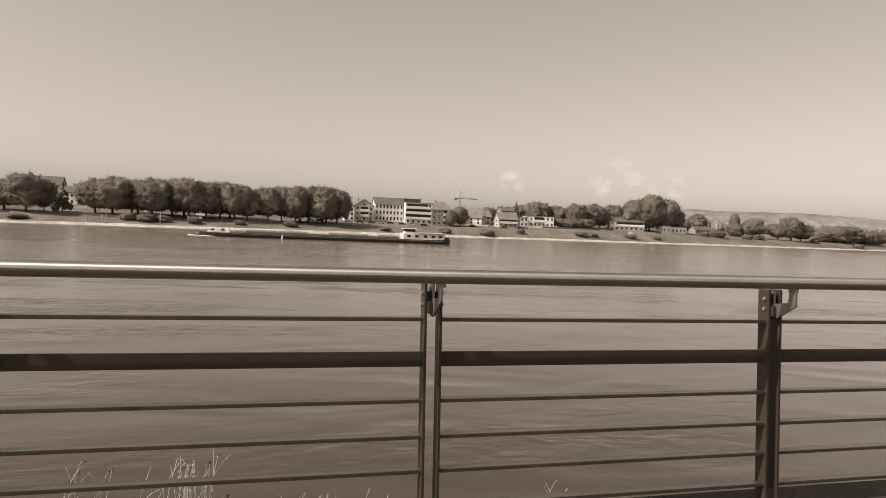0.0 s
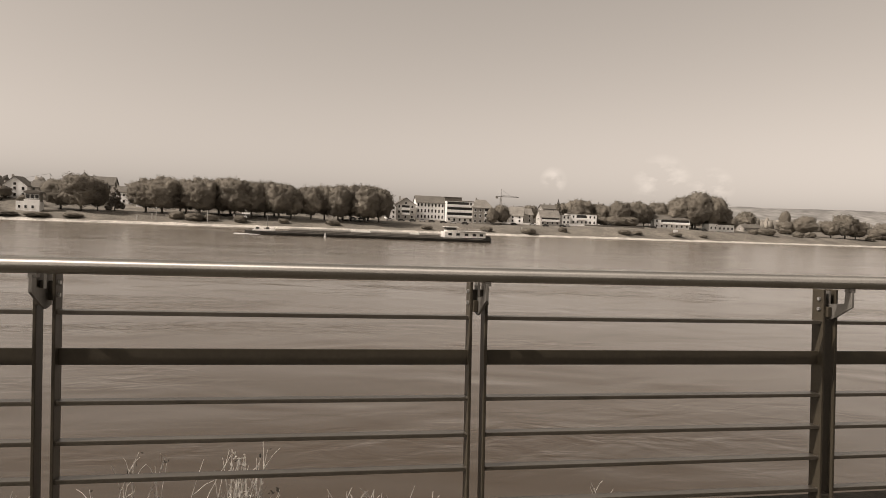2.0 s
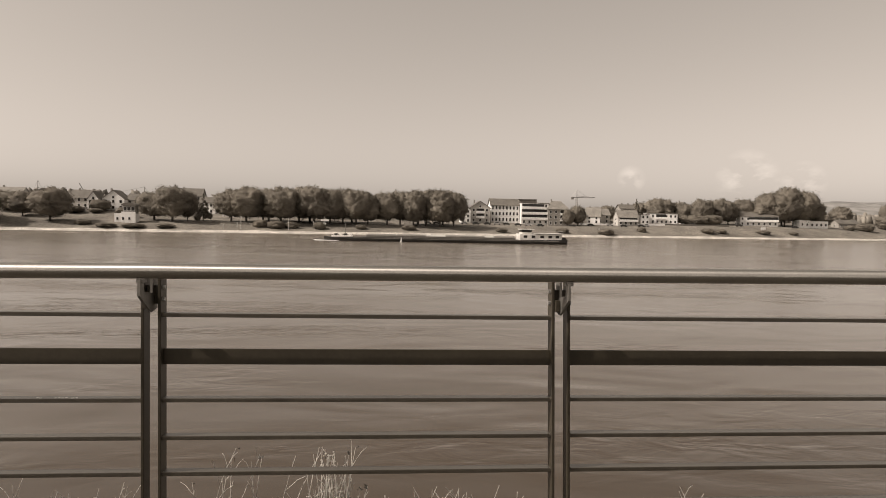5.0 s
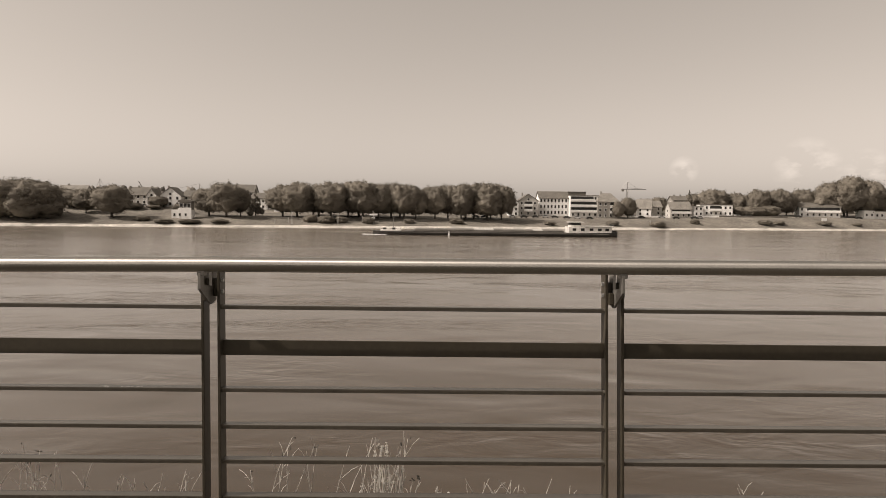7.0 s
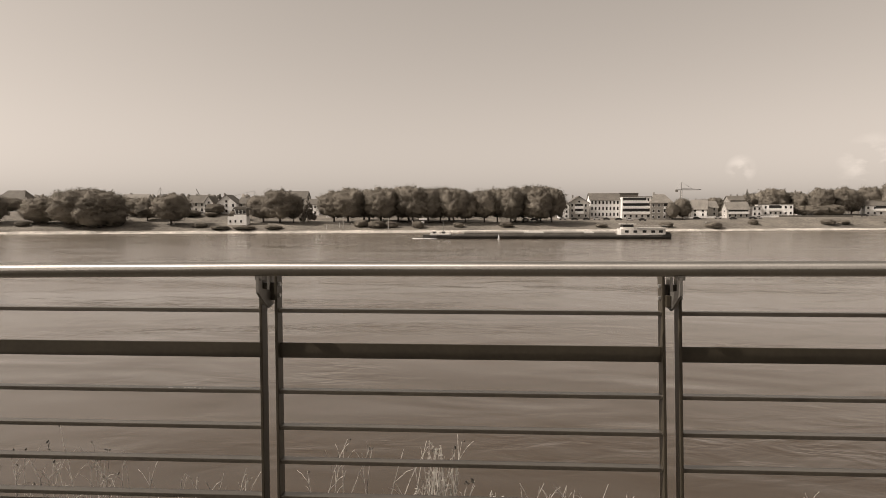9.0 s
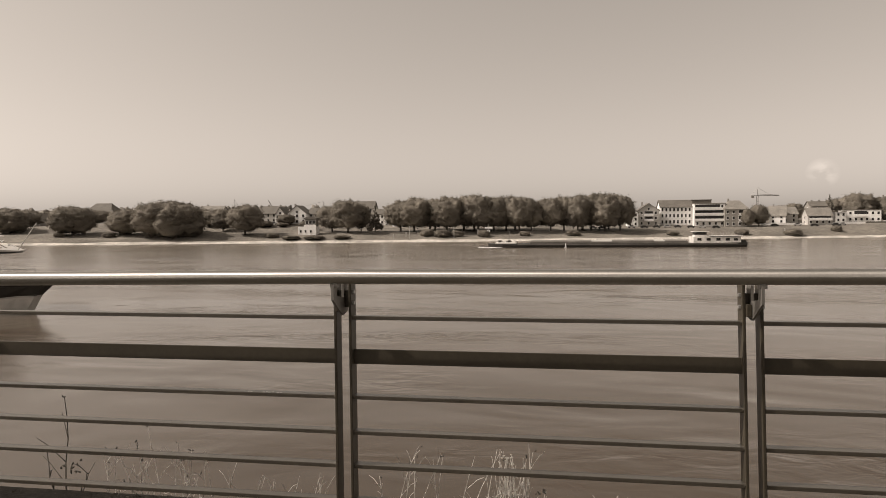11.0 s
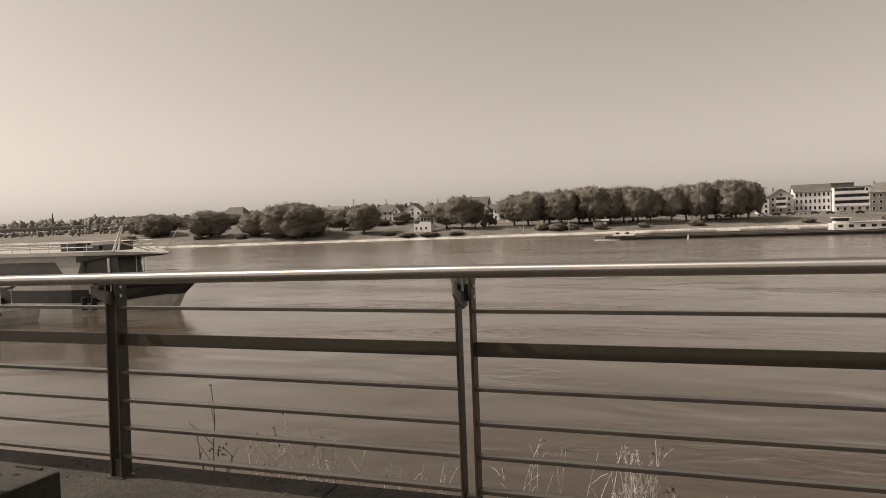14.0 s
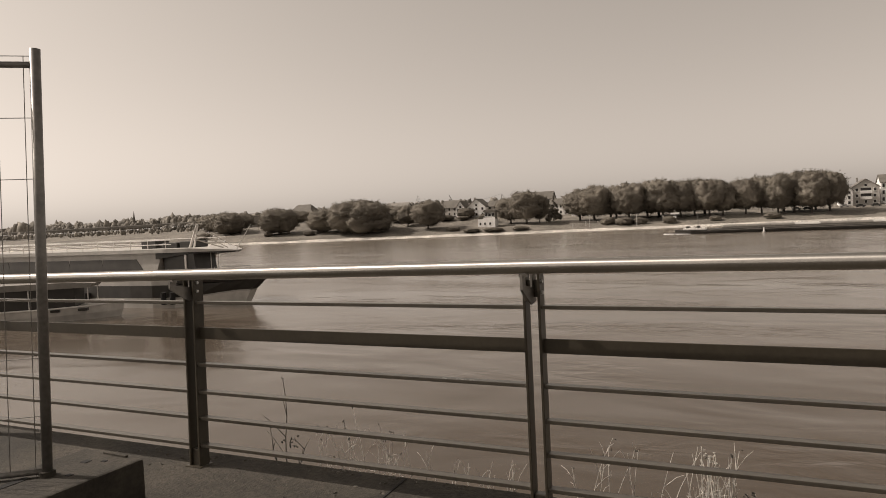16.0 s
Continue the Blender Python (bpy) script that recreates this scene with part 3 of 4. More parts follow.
def tree_model(seed, kind="broad"):
    """A tree of height 1 and crown width about 1, at the origin."""
    rng = random.Random(seed)
    t = thing("tree", pose(0, -300, -60), "", "tree")
    trunk, crown = bmesh.new(), bmesh.new()
    rod(trunk, (0, 0, -0.03), (0.01, 0, 0.18), 0.030, 0.022, seg=8)
    rod(trunk, (0.01, 0, 0.18), (0, 0.01, 0.45), 0.022, 0.014, seg=8)
    for i in range(7):
        a = i * 0.9 + rng.uniform(-0.3, 0.3)
        s = Vector((0.008, 0, rng.uniform(0.16, 0.32)))
        rod(trunk, s, s + Vector((math.cos(a) * 0.26, math.sin(a) * 0.26, rng.uniform(0.12, 0.30))), 0.011, 0.004, seg=6)
    lobes = []
    if kind == "conifer":
        for i in range(26):
            u = i / 25
            for j in range(max(1, int(5 * (1 - u)))):
                a = rng.uniform(0, 6.28)
                r = 0.40 * (1 - u) * rng.uniform(0.55, 1)
                lobes.append((Vector((math.cos(a) * r, math.sin(a) * r, 0.10 + 0.86 * u)), 0.09 * (1.15 - u)))
    if lobes:
        for c, r in lobes:
            blob(crown, c, (r * 0.92, r * 0.92, r * 0.72), 0.8, 24, seed, 1)
            for _ in range(36):
                d = Vector((rng.gauss(0, 1), rng.gauss(0, 1), rng.gauss(0, 1) + 0.2)).normalized()
                leaf(crown, c + Vector((d.x, d.y, d.z * 0.78)) * r * rng.uniform(0.82, 1.2), d, rng.uniform(0.012, 0.03), rng)
    else:
        low = 0.080 if kind == "broad" else 0.03
        off = Vector((seed * 1.7, seed * 0.3, 0))

        def skin(d):
            """The crown's outline along d: a blunt dome with billows of three sizes."""
            k = 0.76 + 0.22 * noise.noise(d * 1.7 + off) + 0.36 * abs(noise.noise(d * 3.4 + off)) + 0.30 * abs(noise.noise(d * 7.5 - off)) + 0.10 * noise.noise(d * 17 + off)
            flat = (abs(d.x) ** 2.6 + abs(d.y) ** 2.6 + abs(d.z) ** 2.6) ** (-1 / 2.6)
            p = d * flat * k
            return Vector((p.x * 0.46, p.y * 0.46, low + 0.44 + p.z * (0.43 if p.z > 0 else 0.40 if kind == "broad" else 0.48)))
        ball = bmesh.new()
        bmesh.ops.create_icosphere(ball, subdivisions=4, radius=1)
        vs = []
        for v in ball.verts:
            p = skin(v.co.normalized())
            c = Vector((0, 0, low + 0.44))
            vs.append(crown.verts.new(c + (p - c) * 0.93))
        for f in ball.faces:
            g = crown.faces.new([vs[v.index] for v in f.verts])
            g.material_index, g.smooth = 1, True
        ball.free()
        for _ in range(7500):
            d = Vector((rng.gauss(0, 1), rng.gauss(0, 1), rng.gauss(0, 1) + 0.12)).normalized()
            p = skin(d)
            c = Vector((0, 0, low + 0.44))
            leaf(crown, c + (p - c) * rng.choice((0.92, 0.96, 0.99, 1.0, 1.01)) * rng.uniform(0.98, 1.015), d, rng.uniform(0.007, 0.018), rng)
    part("trunk", trunk, "bark", t)
    part("crown", crown, ["leaf_dark" if kind == "conifer" else "leaf", "core"], t)
    return t


MODELS = [tree_model(11 + 7 * i) for i in range(6)]
WIDE = [tree_model(57 + 5 * i, "wide") for i in range(4)]
CONIFER = tree_model(90, "conifer")


def tree(x, y, top, width, model=None, label="broad dark-leaved tree on the grassy river bank", group="trees on the far bank", conifer=False):
    z = height(x, y)
    rng = random.Random(int(x * 7 + y * 13))
    src = CONIFER if conifer else MODELS[rng.randrange(len(MODELS)) if model is None else model]
    h = (top - z) * 0.93
    if width > h * 1.15 and not conifer:
        src = WIDE[rng.randrange(len(WIDE))]
    o = copy_thing(src, pose(x, y, z, 0, 0, rng.uniform(0, 360)) @ Matrix.Diagonal((width / 0.90, width / 0.90, h, 1)))
    return tagged(o, label, "tree", group)


AVENUE = "row of dense plane trees with short trunks on the bank"
# the long grove and its neighbours, then the trees up and down the river
for x, y, top, w in ((-77, 343, 16.2, 14), (-69, 340, 17.6, 16), (-59, 346, 16.8, 14), (-52, 340, 18.0, 15), (-44, 348, 18.4, 15), (-36, 343, 18.9, 15), (-28, 346, 18.6, 14), (-22, 351, 18.2, 14), (-15, 346, 18.0, 14), (-9, 349, 16.2, 10),
                     (1, 352, 17.4, 12), (8, 356, 18.4, 13), (15, 352, 18.2, 12), (22, 358, 19.4, 13), (29, 354, 19.2, 14), (37, 359, 18.6, 12), (-64, 358, 16.8, 15), (-40, 362, 18.0, 16), (-18, 364, 17.5, 16), (18, 368, 18.6, 16), (32, 370, 18.4, 14)):
    tree(x, y, top, w * 1.22, label=AVENUE, group="plane trees of the long grove")
for x, y, top, w in ((-102, 331, 16.9, 18), (-112, 336, 13.8, 16), (-97, 338, 14.0, 10), (-151, 316, 14.0, 18), (-170, 330, 11.8, 11), (-181, 342, 12.0, 16), (-173, 345, 12.4, 14),
                     (-181, 305, 16.6, 25), (-192, 306, 17.2, 26), (-189, 313, 16.9, 27), (-211, 309, 12.7, 20), (-238, 372, 13, 16), (-270, 365, 13.5, 17), (-283, 372, 12, 16), (-206, 372, 14, 14), (-144, 352, 9, 10), (-238, 304, 15.1, 22.5),
                     (-340, 386, 15.0, 24), (-352, 380, 15.4, 24), (-365, 388, 14.0, 22), (-378, 400, 12.5, 20), (-392, 450, 17.0, 22), (-372, 455, 15.0, 20), (-410, 440, 12.0, 24), (-430, 460, 13.0, 22), (-300, 380, 9.0, 16), (-318, 395, 10.0, 16), (-282, 352, 8.0, 14), (-278, 309, 13.5, 19), (-290, 317, 14.5, 17), (-318, 342, 13, 20), (-332, 352, 13, 20), (-153, 344, 5.0, 9), (-143.5, 346, 3.6, 7), (-128, 342, 5.0, 9), (-162, 347, 8, 10)):
    tree(x, y, top, w)
tree(-91.5, 346, 12.9, 10, label="dark conifer standing between broad trees", conifer=True)
for x, y, top, w in ((118, 402, 13.2, 10), (111, 398, 10, 7), (124, 425, 12, 9), (191, 452, 22.2, 21), (203, 456, 18.2, 15), (180, 460, 17.6, 13), (214, 436, 20.8, 15), (206, 446, 17.2, 12), (229, 440, 21.4, 17), (238, 446, 19, 14), (252, 452, 22.6, 17),
                     (266, 446, 26.8, 20), (277, 442, 31.5, 22), (290, 444, 29.5, 22), (301, 448, 22, 18), (283, 455, 29, 24), (205, 424, 9, 14), (216, 426, 9.5, 14), (199, 428, 8.5, 9), (309, 470, 13, 12), (140, 440, 13, 12), (152, 450, 15, 14),
                     (374, 520, 20.4, 17), (360, 522, 13, 16), (402, 482, 17.8, 19), (391, 490, 13, 14), (434, 474, 20.8, 21), (424, 478, 15, 16), (446, 476, 15.5, 17), (500, 492, 16.2, 24), (518, 496, 16.5, 24), (486, 494, 11, 18), (540, 500, 12, 22), (565, 510, 14, 24)):
    tree(x, y, top, w, label="rounded leafy tree among the houses on the bank")
tree(172, 446, 19.6, 10, label="pointed dark conifer among houses", conifer=True)
tree(447, 562, 24.6, 10, label="slim upright tree against far hills")


def bush(x, y, w, h):
    z = height(x, y)
    src = MODELS[(int(abs(x)) + int(y)) % len(MODELS)]
    b = thing("bush", pose(x, y, z), "low rounded shrub on the river bank", "bush", "bushes along the bank")
    crown = [c for c in src.children if c.name.startswith("crown")][0]
    c = new("crown", crown.data)
    c.parent = b
    c.matrix_basis = pose(0, 0, -h * 0.35, 0, 0, x * 31) @ Matrix.Diagonal((w, w, h * 1.4, 1))


for x, y, w, h in ((-60, 327, 8, 3.4), (-52, 326, 10, 3.6), (-45, 328, 7, 3), (-32, 331, 7, 3.2), (-176, 308, 9, 2.6), (-186, 307, 6, 2), (-124, 309, 10, 1.7), (-113, 311, 11, 1.8), (-100, 314, 9, 1.8), (12, 341, 8, 2.8), (-12, 335, 6, 2.4),
                   (150, 380, 6, 3), (196, 391, 9, 3), (206, 394, 8, 2.4), (238, 402, 9, 2.6), (262, 408, 6, 2), (336, 442, 14, 5.5), (322, 438, 8, 3.5), (372, 452, 9, 4), (386, 456, 9, 4.5), (455, 470, 8, 3), (500, 468, 10, 4), (62, 352, 7, 2), (98, 362, 8, 2.6), (124, 366, 10, 3), (-135, 312, 8, 2.2), (-215, 300, 7, 2.5), (-280, 290, 9, 3), (-240, 297, 6, 2)):
    bush(x, y, w, h)
for m in MODELS + WIDE + [CONIFER]:
    for o in list(m.children) + [m]:
        bpy.data.objects.remove(o)


# ---- far woods, hills and the bridge ----
def woods(name, x0, x1, y, zt, depth, n, seed, label, dx=0.0, size=1.0):
    rng = random.Random(seed)
    bm = bmesh.new()
    for i in range(n):
        u = rng.random()
        x, yy = x0 + (x1 - x0) * u, y + dx * u + rng.uniform(0, depth)
        g = height(x, yy)
        h = (zt - g) * rng.uniform(0.6, 1.0) * (0.85 + 0.3 * noise.noise(Vector((x * 0.012, seed, 0))))
        w = h * rng.uniform(0.35, 0.6) * size
        blob(bm, Vector((x, yy, g + h * 0.5)), (w, w, h * 0.52), 0.6, 2.6 / max(w, 1), i)
    tagged(part(name, bm, "wood", smooth=True), label, "woods", kind="stuff")


woods("far_woods", 470, 1300, 640, 20, 120, 800, 3, "hazy band of far trees below the hills", 120, 0.6)
woods("far_woods", -1900, -380, 960, 38, 160, 1500, 4, "hazy wooded rise behind the bridge", 0, 0.5)
woods("far_woods", -1000, -560, 828, 9, 30, 260, 9, "dark bushy trees along the far shore below the bridge", -525, 0.6)
woods("far_woods", -720, -345, 345, 5.5, 50, 240, 12, "low dark trees on the bank below the bridge", 0, 0.7)
woods("far_woods", -520, -150, 470, 11, 60, 320, 5, "low trees behind the riverside houses")
woods("far_woods", 130, 420, 560, 15, 80, 160, 6, "low trees behind the riverside houses")
woods("far_woods", -140, 130, 480, 9, 60, 150, 8, "low trees behind the riverside houses")


def hill(x0, x1, y, peak, seed, label):
    bm = bmesh.new()
    n = 60
    rings = []
    for i in range(n + 1):
        u = i / n
        x = x0 + (x1 - x0) * u
        e = smooth01(u * 5) * smooth01((1 - u) * 4)
        z = peak * e * (0.86 + 0.16 * noise.noise(Vector((u * 3.2, seed, 0))) + 0.03 * noise.noise(Vector((u * 21, seed, 0))))
        rings.append([(x, y - 500, 0), (x, y - 150, z * 0.75), (x, y, z), (x, y + 250, z * 0.8), (x, y + 500, 0)])
    loft(bm, rings, close=False)
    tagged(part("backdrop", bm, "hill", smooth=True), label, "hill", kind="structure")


hill(1500, 4200, 2900, 142, 2, "long hill far behind the river plain, paled for haze")
hill(-4000, -1500, 2600, 88, 6, "low ridge far beyond the bridge, paled for haze")


def bridge():
    b = thing("bridge", pose(0, 0, 0), "long concrete girder bridge over the river on slim piers", "bridge")
    a, c = Vector((-1010, 640, 11.0)), Vector((-820, 905, 18.5))
    d = c - a
    s = Vector((-d.y, d.x, 0)).normalized() * 5
    bm = bmesh.new()
    loft(bm, [[p - s + Vector((0, 0, -3.2)), p + s + Vector((0, 0, -3.2)), p + s, p - s] for p in (a - d * 0.25, a, c, c + d * 0.15)])
    part("deck", bm, "concrete", b)
    for side in (-1, 1):
        bm = bmesh.new()
        loft(bm, [[p + s * side * 0.97 + Vector((0, 0, z)) + q for z, q in ((0, s * 0.02), (1.1, s * 0.02), (1.1, -s * 0.02), (0, -s * 0.02))] for p in (a, c)])
        part("parapet", bm, "lamp", b)
    for i in range(9):
        p = a + d * (i / 8)
        part("pier", boxed(p.x - 3, p.x + 3, p.y - 2, p.y + 2, -9, p.z - 3), "concrete", b)


bridge()


# ---- buildings on the far bank ----
def window(parent, x, z, w, h, y=0.0, sill=True):
    f = part("window", boxed(x - w / 2 - 0.10, x + w / 2 + 0.10, y - 0.05, y + 0.05, z - 0.10, z + h + 0.10), "white", parent)
    part("pane", boxed(x - w / 2, x + w / 2, y - 0.08, y - 0.045, z, z + h), "pane", f)
    if sill:
        part("sill", boxed(x - w / 2 - 0.15, x + w / 2 + 0.15, y - 0.18, y - 0.04, z - 0.16, z - 0.07), "white", f)
    return f


def house(x, y, w, d, eave, ridge, floors, cols, label, walls="white", roof="roof", turn=0.0, gable_front=False, hip=0.0, base=None, win=(1.1, 1.5), flat=False, chimneys=1, balconies=(), name="house"):
    """A building whose front faces the river; heights are above its own ground."""
    z = (height(x, y) if base is None else base) - 0.1
    b = thing(name, pose(x, y, z, 0, 0, turn), label, "house" if name == "house" else "building", "buildings on the far bank")
    bm = bmesh.new()
    if flat:
        box(bm, -w / 2, w / 2, 0, d, -1, eave)
    elif gable_front:
        prism(bm, [(-w / 2, -1), (w / 2, -1), (w / 2, eave), (0, ridge), (-w / 2, eave)], "y", 0, d)
    else:
        prism(bm, [(0, -1), (d, -1), (d, eave), (d / 2, ridge if not hip else eave), (0, eave)], "x", -w / 2, w / 2)
    part("wall", bm, walls, b)
    bm = bmesh.new()
    t, o = 0.28, 0.5
    if flat:
        box(bm, -w / 2 - 0.25, w / 2 + 0.25, -0.25, d + 0.25, eave, eave + 0.35)
    elif gable_front:
        k = (ridge - eave) / (w / 2)
        prism(bm, [(-w / 2 - o, eave - k * o), (0, ridge), (w / 2 + o, eave - k * o), (w / 2 + o, eave - k * o + t), (0, ridge + t), (-w / 2 - o, eave - k * o + t)], "y", -o, d + o)
    elif hip:
        e = [bm.verts.new(p) for p in ((-w / 2 - o, -o, eave), (w / 2 + o, -o, eave), (w / 2 + o, d + o, eave), (-w / 2 - o, d + o, eave))]
        r = [bm.verts.new(p) for p in ((-w / 2 + hip, d / 2, ridge), (w / 2 - hip, d / 2, ridge))]
        for f in ((e[0], e[1], r[1], r[0]), (e[1], e[2], r[1]), (e[2], e[3], r[0], r[1]), (e[3], e[0], r[0]), e[::-1]):
            bm.faces.new(f)
    else:
        k = (ridge - eave) / (d / 2)
        prism(bm, [(-o, eave - k * o), (d / 2, ridge), (d + o, eave - k * o), (d + o, eave - k * o + t), (d / 2, ridge + t), (-o, eave - k * o + t)], "x", -w / 2 - o, w / 2 + o)
    rf = part("roof", bm, roof, b)
    for i in range(chimneys):
        cx = -w / 4 + i * w / 2.2
        part("chimney", boxed(cx - 0.4, cx + 0.4, d / 2 - 0.4, d / 2 + 0.4, ridge - 1.0, ridge + 1.1), "tan", rf)
    fh = eave / floors
    for f in range(floors):
        for c in range(cols):
            cx = -w / 2 + w * (c + 0.5) / cols
            window(b, cx, f * fh + fh * 0.32, win[0], min(win[1], fh * 0.58))
    if gable_front and ridge - eave > 2.5:
        window(b, 0, eave + 0.3, win[0], 1.2)
    if gable_front is False and not flat and not hip:
        # windows in the gable ends
        for side in (-1, 1):
            for f in range(floors):
                fr = part("window", boxed(side * w / 2 - 0.05, side * w / 2 + 0.05, d / 2 - 0.8, d / 2 + 0.8, f * fh + fh * 0.28, f * fh + fh * 0.8), "white", b)
                part("pane", boxed(side * (w / 2 + 0.04), side * (w / 2 + 0.09), d / 2 - 0.65, d / 2 + 0.65, f * fh + fh * 0.32, f * fh + fh * 0.76), "pane", fr)
    for f, x0, x1, dep in balconies:
        bz = f * fh
        s = part("balcony", boxed(x0, x1, -dep, 0, bz - 0.18, bz + 0.05), "white", b)
        part("parapet", boxed(x0, x1, -dep, -dep + 0.1, bz + 0.05, bz + 1.25), "white", s)
        part("recess", boxed(x0 + 0.3, x1 - 0.3, -0.06, -0.01, bz + 1.30, bz + fh - 0.45), "pane", s, "dark glazing behind the balcony")
    return b


# the group by the bend of the grove
house(48, 397, 6, 9, 8.0, 10.5, 3, 2, "narrow white house with a small gable", walls="white", gable_front=True)
house(57.5, 402, 12.0, 12, 9.2, 13.2, 3, 3, "pale gabled house with balconies in its front", walls="cream", gable_front=True, balconies=((1, -2.6, 2.6, 1.2), (2, -2.6, 2.6, 1.2)))
house(74.2, 410, 17.6, 13, 10.8, 14.9, 3, 8, "long white three-storey building with rows of windows and a dark roof", walls="white", roof="roof", win=(0.95, 1.9), chimneys=0, name="town_building")
house(92, 405, 17.0, 14, 13.2, 14.0, 4, 5, "white apartment block with long stacked balconies", walls="white", flat=True, chimneys=0, name="apartment_block", balconies=((1, -8.4, 8.2, 1.8), (2, -8.4, 8.6, 1.8), (3, -8.4, 6.0, 1.8)))
house(89, 412, 11, 8, 15.0, 16.0, 1, 1, "dark set-back top floor of flats", walls="roof", flat=True, chimneys=0, name="penthouse", roof="roof", win=(0.5, 0.6))
house(106, 402, 13.0, 12, 10.2, 15.4, 3, 4, "tan house under a steep hipped roof", walls="tan", hip=3.5, roof="roof_light", balconies=((1, 1.0, 5.5, 1.4), (2, 1.0, 5.5, 1.4)))
house(134, 422, 9, 10, 5.0, 10.6, 2, 2, "white gable house with a grey roof", walls="white", roof="roof_light", turn=-20)
house(143, 428, 9, 10, 5.5, 9.4, 2, 2, "grey-roofed house among trees", walls="cream", roof="roof_light")
house(152.5, 408, 13, 9, 5.4, 9.6, 2, 4, "cream house with a tiled roof and long veranda", walls="cream", roof="roof_light", balconies=((1, -6, 6, 1.4),))
house(156, 420, 9, 9, 10.5, 13, 3, 3, "dark-roofed house behind another", walls="tan", roof="roof", chimneys=2)
house(181, 424, 20, 10, 7.2, 8.2, 2, 7, "long flat-roofed cream house with a white end", walls="white", flat=True, chimneys=0, turn=-10, balconies=((1, -4, 3, 1.5),))
house(168.6, 421, 5.5, 8, 6.4, 7.0, 2, 2, "white cube annex beside a long house", walls="white", flat=True, chimneys=0)
house(208, 450, 8, 8, 8.5, 14, 2, 2, "narrow pale house half hidden by trees", walls="cream", gable_front=True)
house(256, 438, 25, 12, 6.8, 10.2, 2, 7, "wide white house with a low tiled roof and long balcony", walls="white", roof="roof", turn=-14, balconies=((1, -7, 12.5, 1.6),))
house(298, 438, 15, 10, 4.9, 5.6, 1, 5, "flat white house beside tall trees", walls="white", flat=True, turn=-10, chimneys=0)
house(288, 436, 7, 9, 5.4, 6.2, 1, 2, "white cube house on the bank", walls="white", flat=True, chimneys=0)
house(345, 470, 16, 9, 3.6, 6.2, 1, 4, "low barn-like house near the water", walls="tan", roof="roof")
# the houses upstream
house(-157, 362, 13, 10, 5.6, 9.6, 2, 4, "white house with a broad dark roof behind trees", walls="cream", roof="roof")
house(-149, 356, 6, 9, 5.0, 9.2, 2, 2, "white gable-end house beside another", walls="white", gable_front=True, roof="roof")
house(-139.5, 357, 11.0, 10, 6.0, 10.4, 2, 3, "white house with a steep gable facing the river", walls="white", gable_front=True, roof="roof")
house(-130, 362, 9, 10, 5.6, 8.8, 2, 3, "pale house with a dark roof", walls="cream", roof="roof", chimneys=2)
house(-206, 384, 15, 9, 6.0, 9.4, 2, 3, "pale house seen between treetops", walls="cream", roof="roof_light")
house(-311, 424, 22, 12, 8.5, 15.0, 2, 4, "old house with a tall dark hipped roof", walls="tan", roof="roof", hip=5, chimneys=0)
house(-104, 402, 9, 9, 7, 10, 2, 2, "white house glimpsed between trees", walls="white")
house(-86, 380, 8, 8, 7, 9, 2, 2, "white house glimpsed between trees", walls="white", roof="roof_light")
house(-120, 420, 16, 10, 9, 13.5, 3, 4, "dark-roofed house behind the grove", walls="tan", roof="roof")
house(-345, 402, 12, 8, 8.4, 9.4, 2, 3, "flat pale building at the edge of the trees", walls="tan", flat=True, chimneys=0)


def spire(x, y, z0, z1, w, label):
    s = thing("church_tower", pose(x, y, z0), label, "tower")
    h = z1 - z0
    part("shaft", boxed(-w / 2, w / 2, -w / 2, w / 2, 0, h * 0.55), "tan", s)
    bm = bmesh.new()
    bmesh.ops.create_cone(bm, cap_ends=True, segments=8, radius1=w * 0.62, radius2=0.05, depth=h * 0.45, matrix=pose(0, 0, h * 0.775))
    part("spire", bm, "roof", s)


spire(-302, 426, height(-302, 426), 18.6, 2.0, "small dark ridge turret on an old roof")
spire(-1150, 1000, height(-1150, 1000), 50, 5.0, "far church tower above the trees")


def crane(x, y, top, jib, back, label, ang=0.0):
    z = height(x, y)
    c = thing("tower_crane", pose(x, y, z, 0, 0, ang), label, "crane")
    h = top - z
    bm = bmesh.new()
    for sx in (-0.8, 0.8):
        for sy in (-0.8, 0.8):
            rod(bm, (sx, sy, 0), (sx, sy, h - 3), 0.16, seg=4)
    k = 0
    while k * 2.4 < h - 6:
        rod(bm, (-0.8, -0.8, k * 2.4), (0.8, -0.8, k * 2.4 + 2.4), 0.09, seg=4)
        rod(bm, (0.8, 0.8, k * 2.4), (-0.8, 0.8, k * 2.4 + 2.4), 0.09, seg=4)
        k += 1
    part("mast", bm, "galv", c)
    bm = bmesh.new()
    rod(bm, (-back, 0, h - 3), (jib, 0, h - 3), 0.35, 0.25, seg=6)
    rod(bm, (0, 0, h - 1.4), (jib, 0, h - 2.6), 0.18, seg=5)
    part("jib", bm, "galv", c)
    bm = bmesh.new()
    rod(bm, (0, 0, h - 3), (0, 0, h + 5), 0.4, 0.15, seg=6)
    rod(bm, (0, 0, h + 5), (jib * 0.6, 0, h - 2.6), 0.1, seg=4)
    rod(bm, (0, 0, h + 5), (-back, 0, h - 3), 0.1, seg=4)
    part("head", bm, "galv", c)
    part("counterweight", boxed(-back, -back + 2.5, -0.8, 0.8, h - 5.2, h - 3.2), "concrete", c)


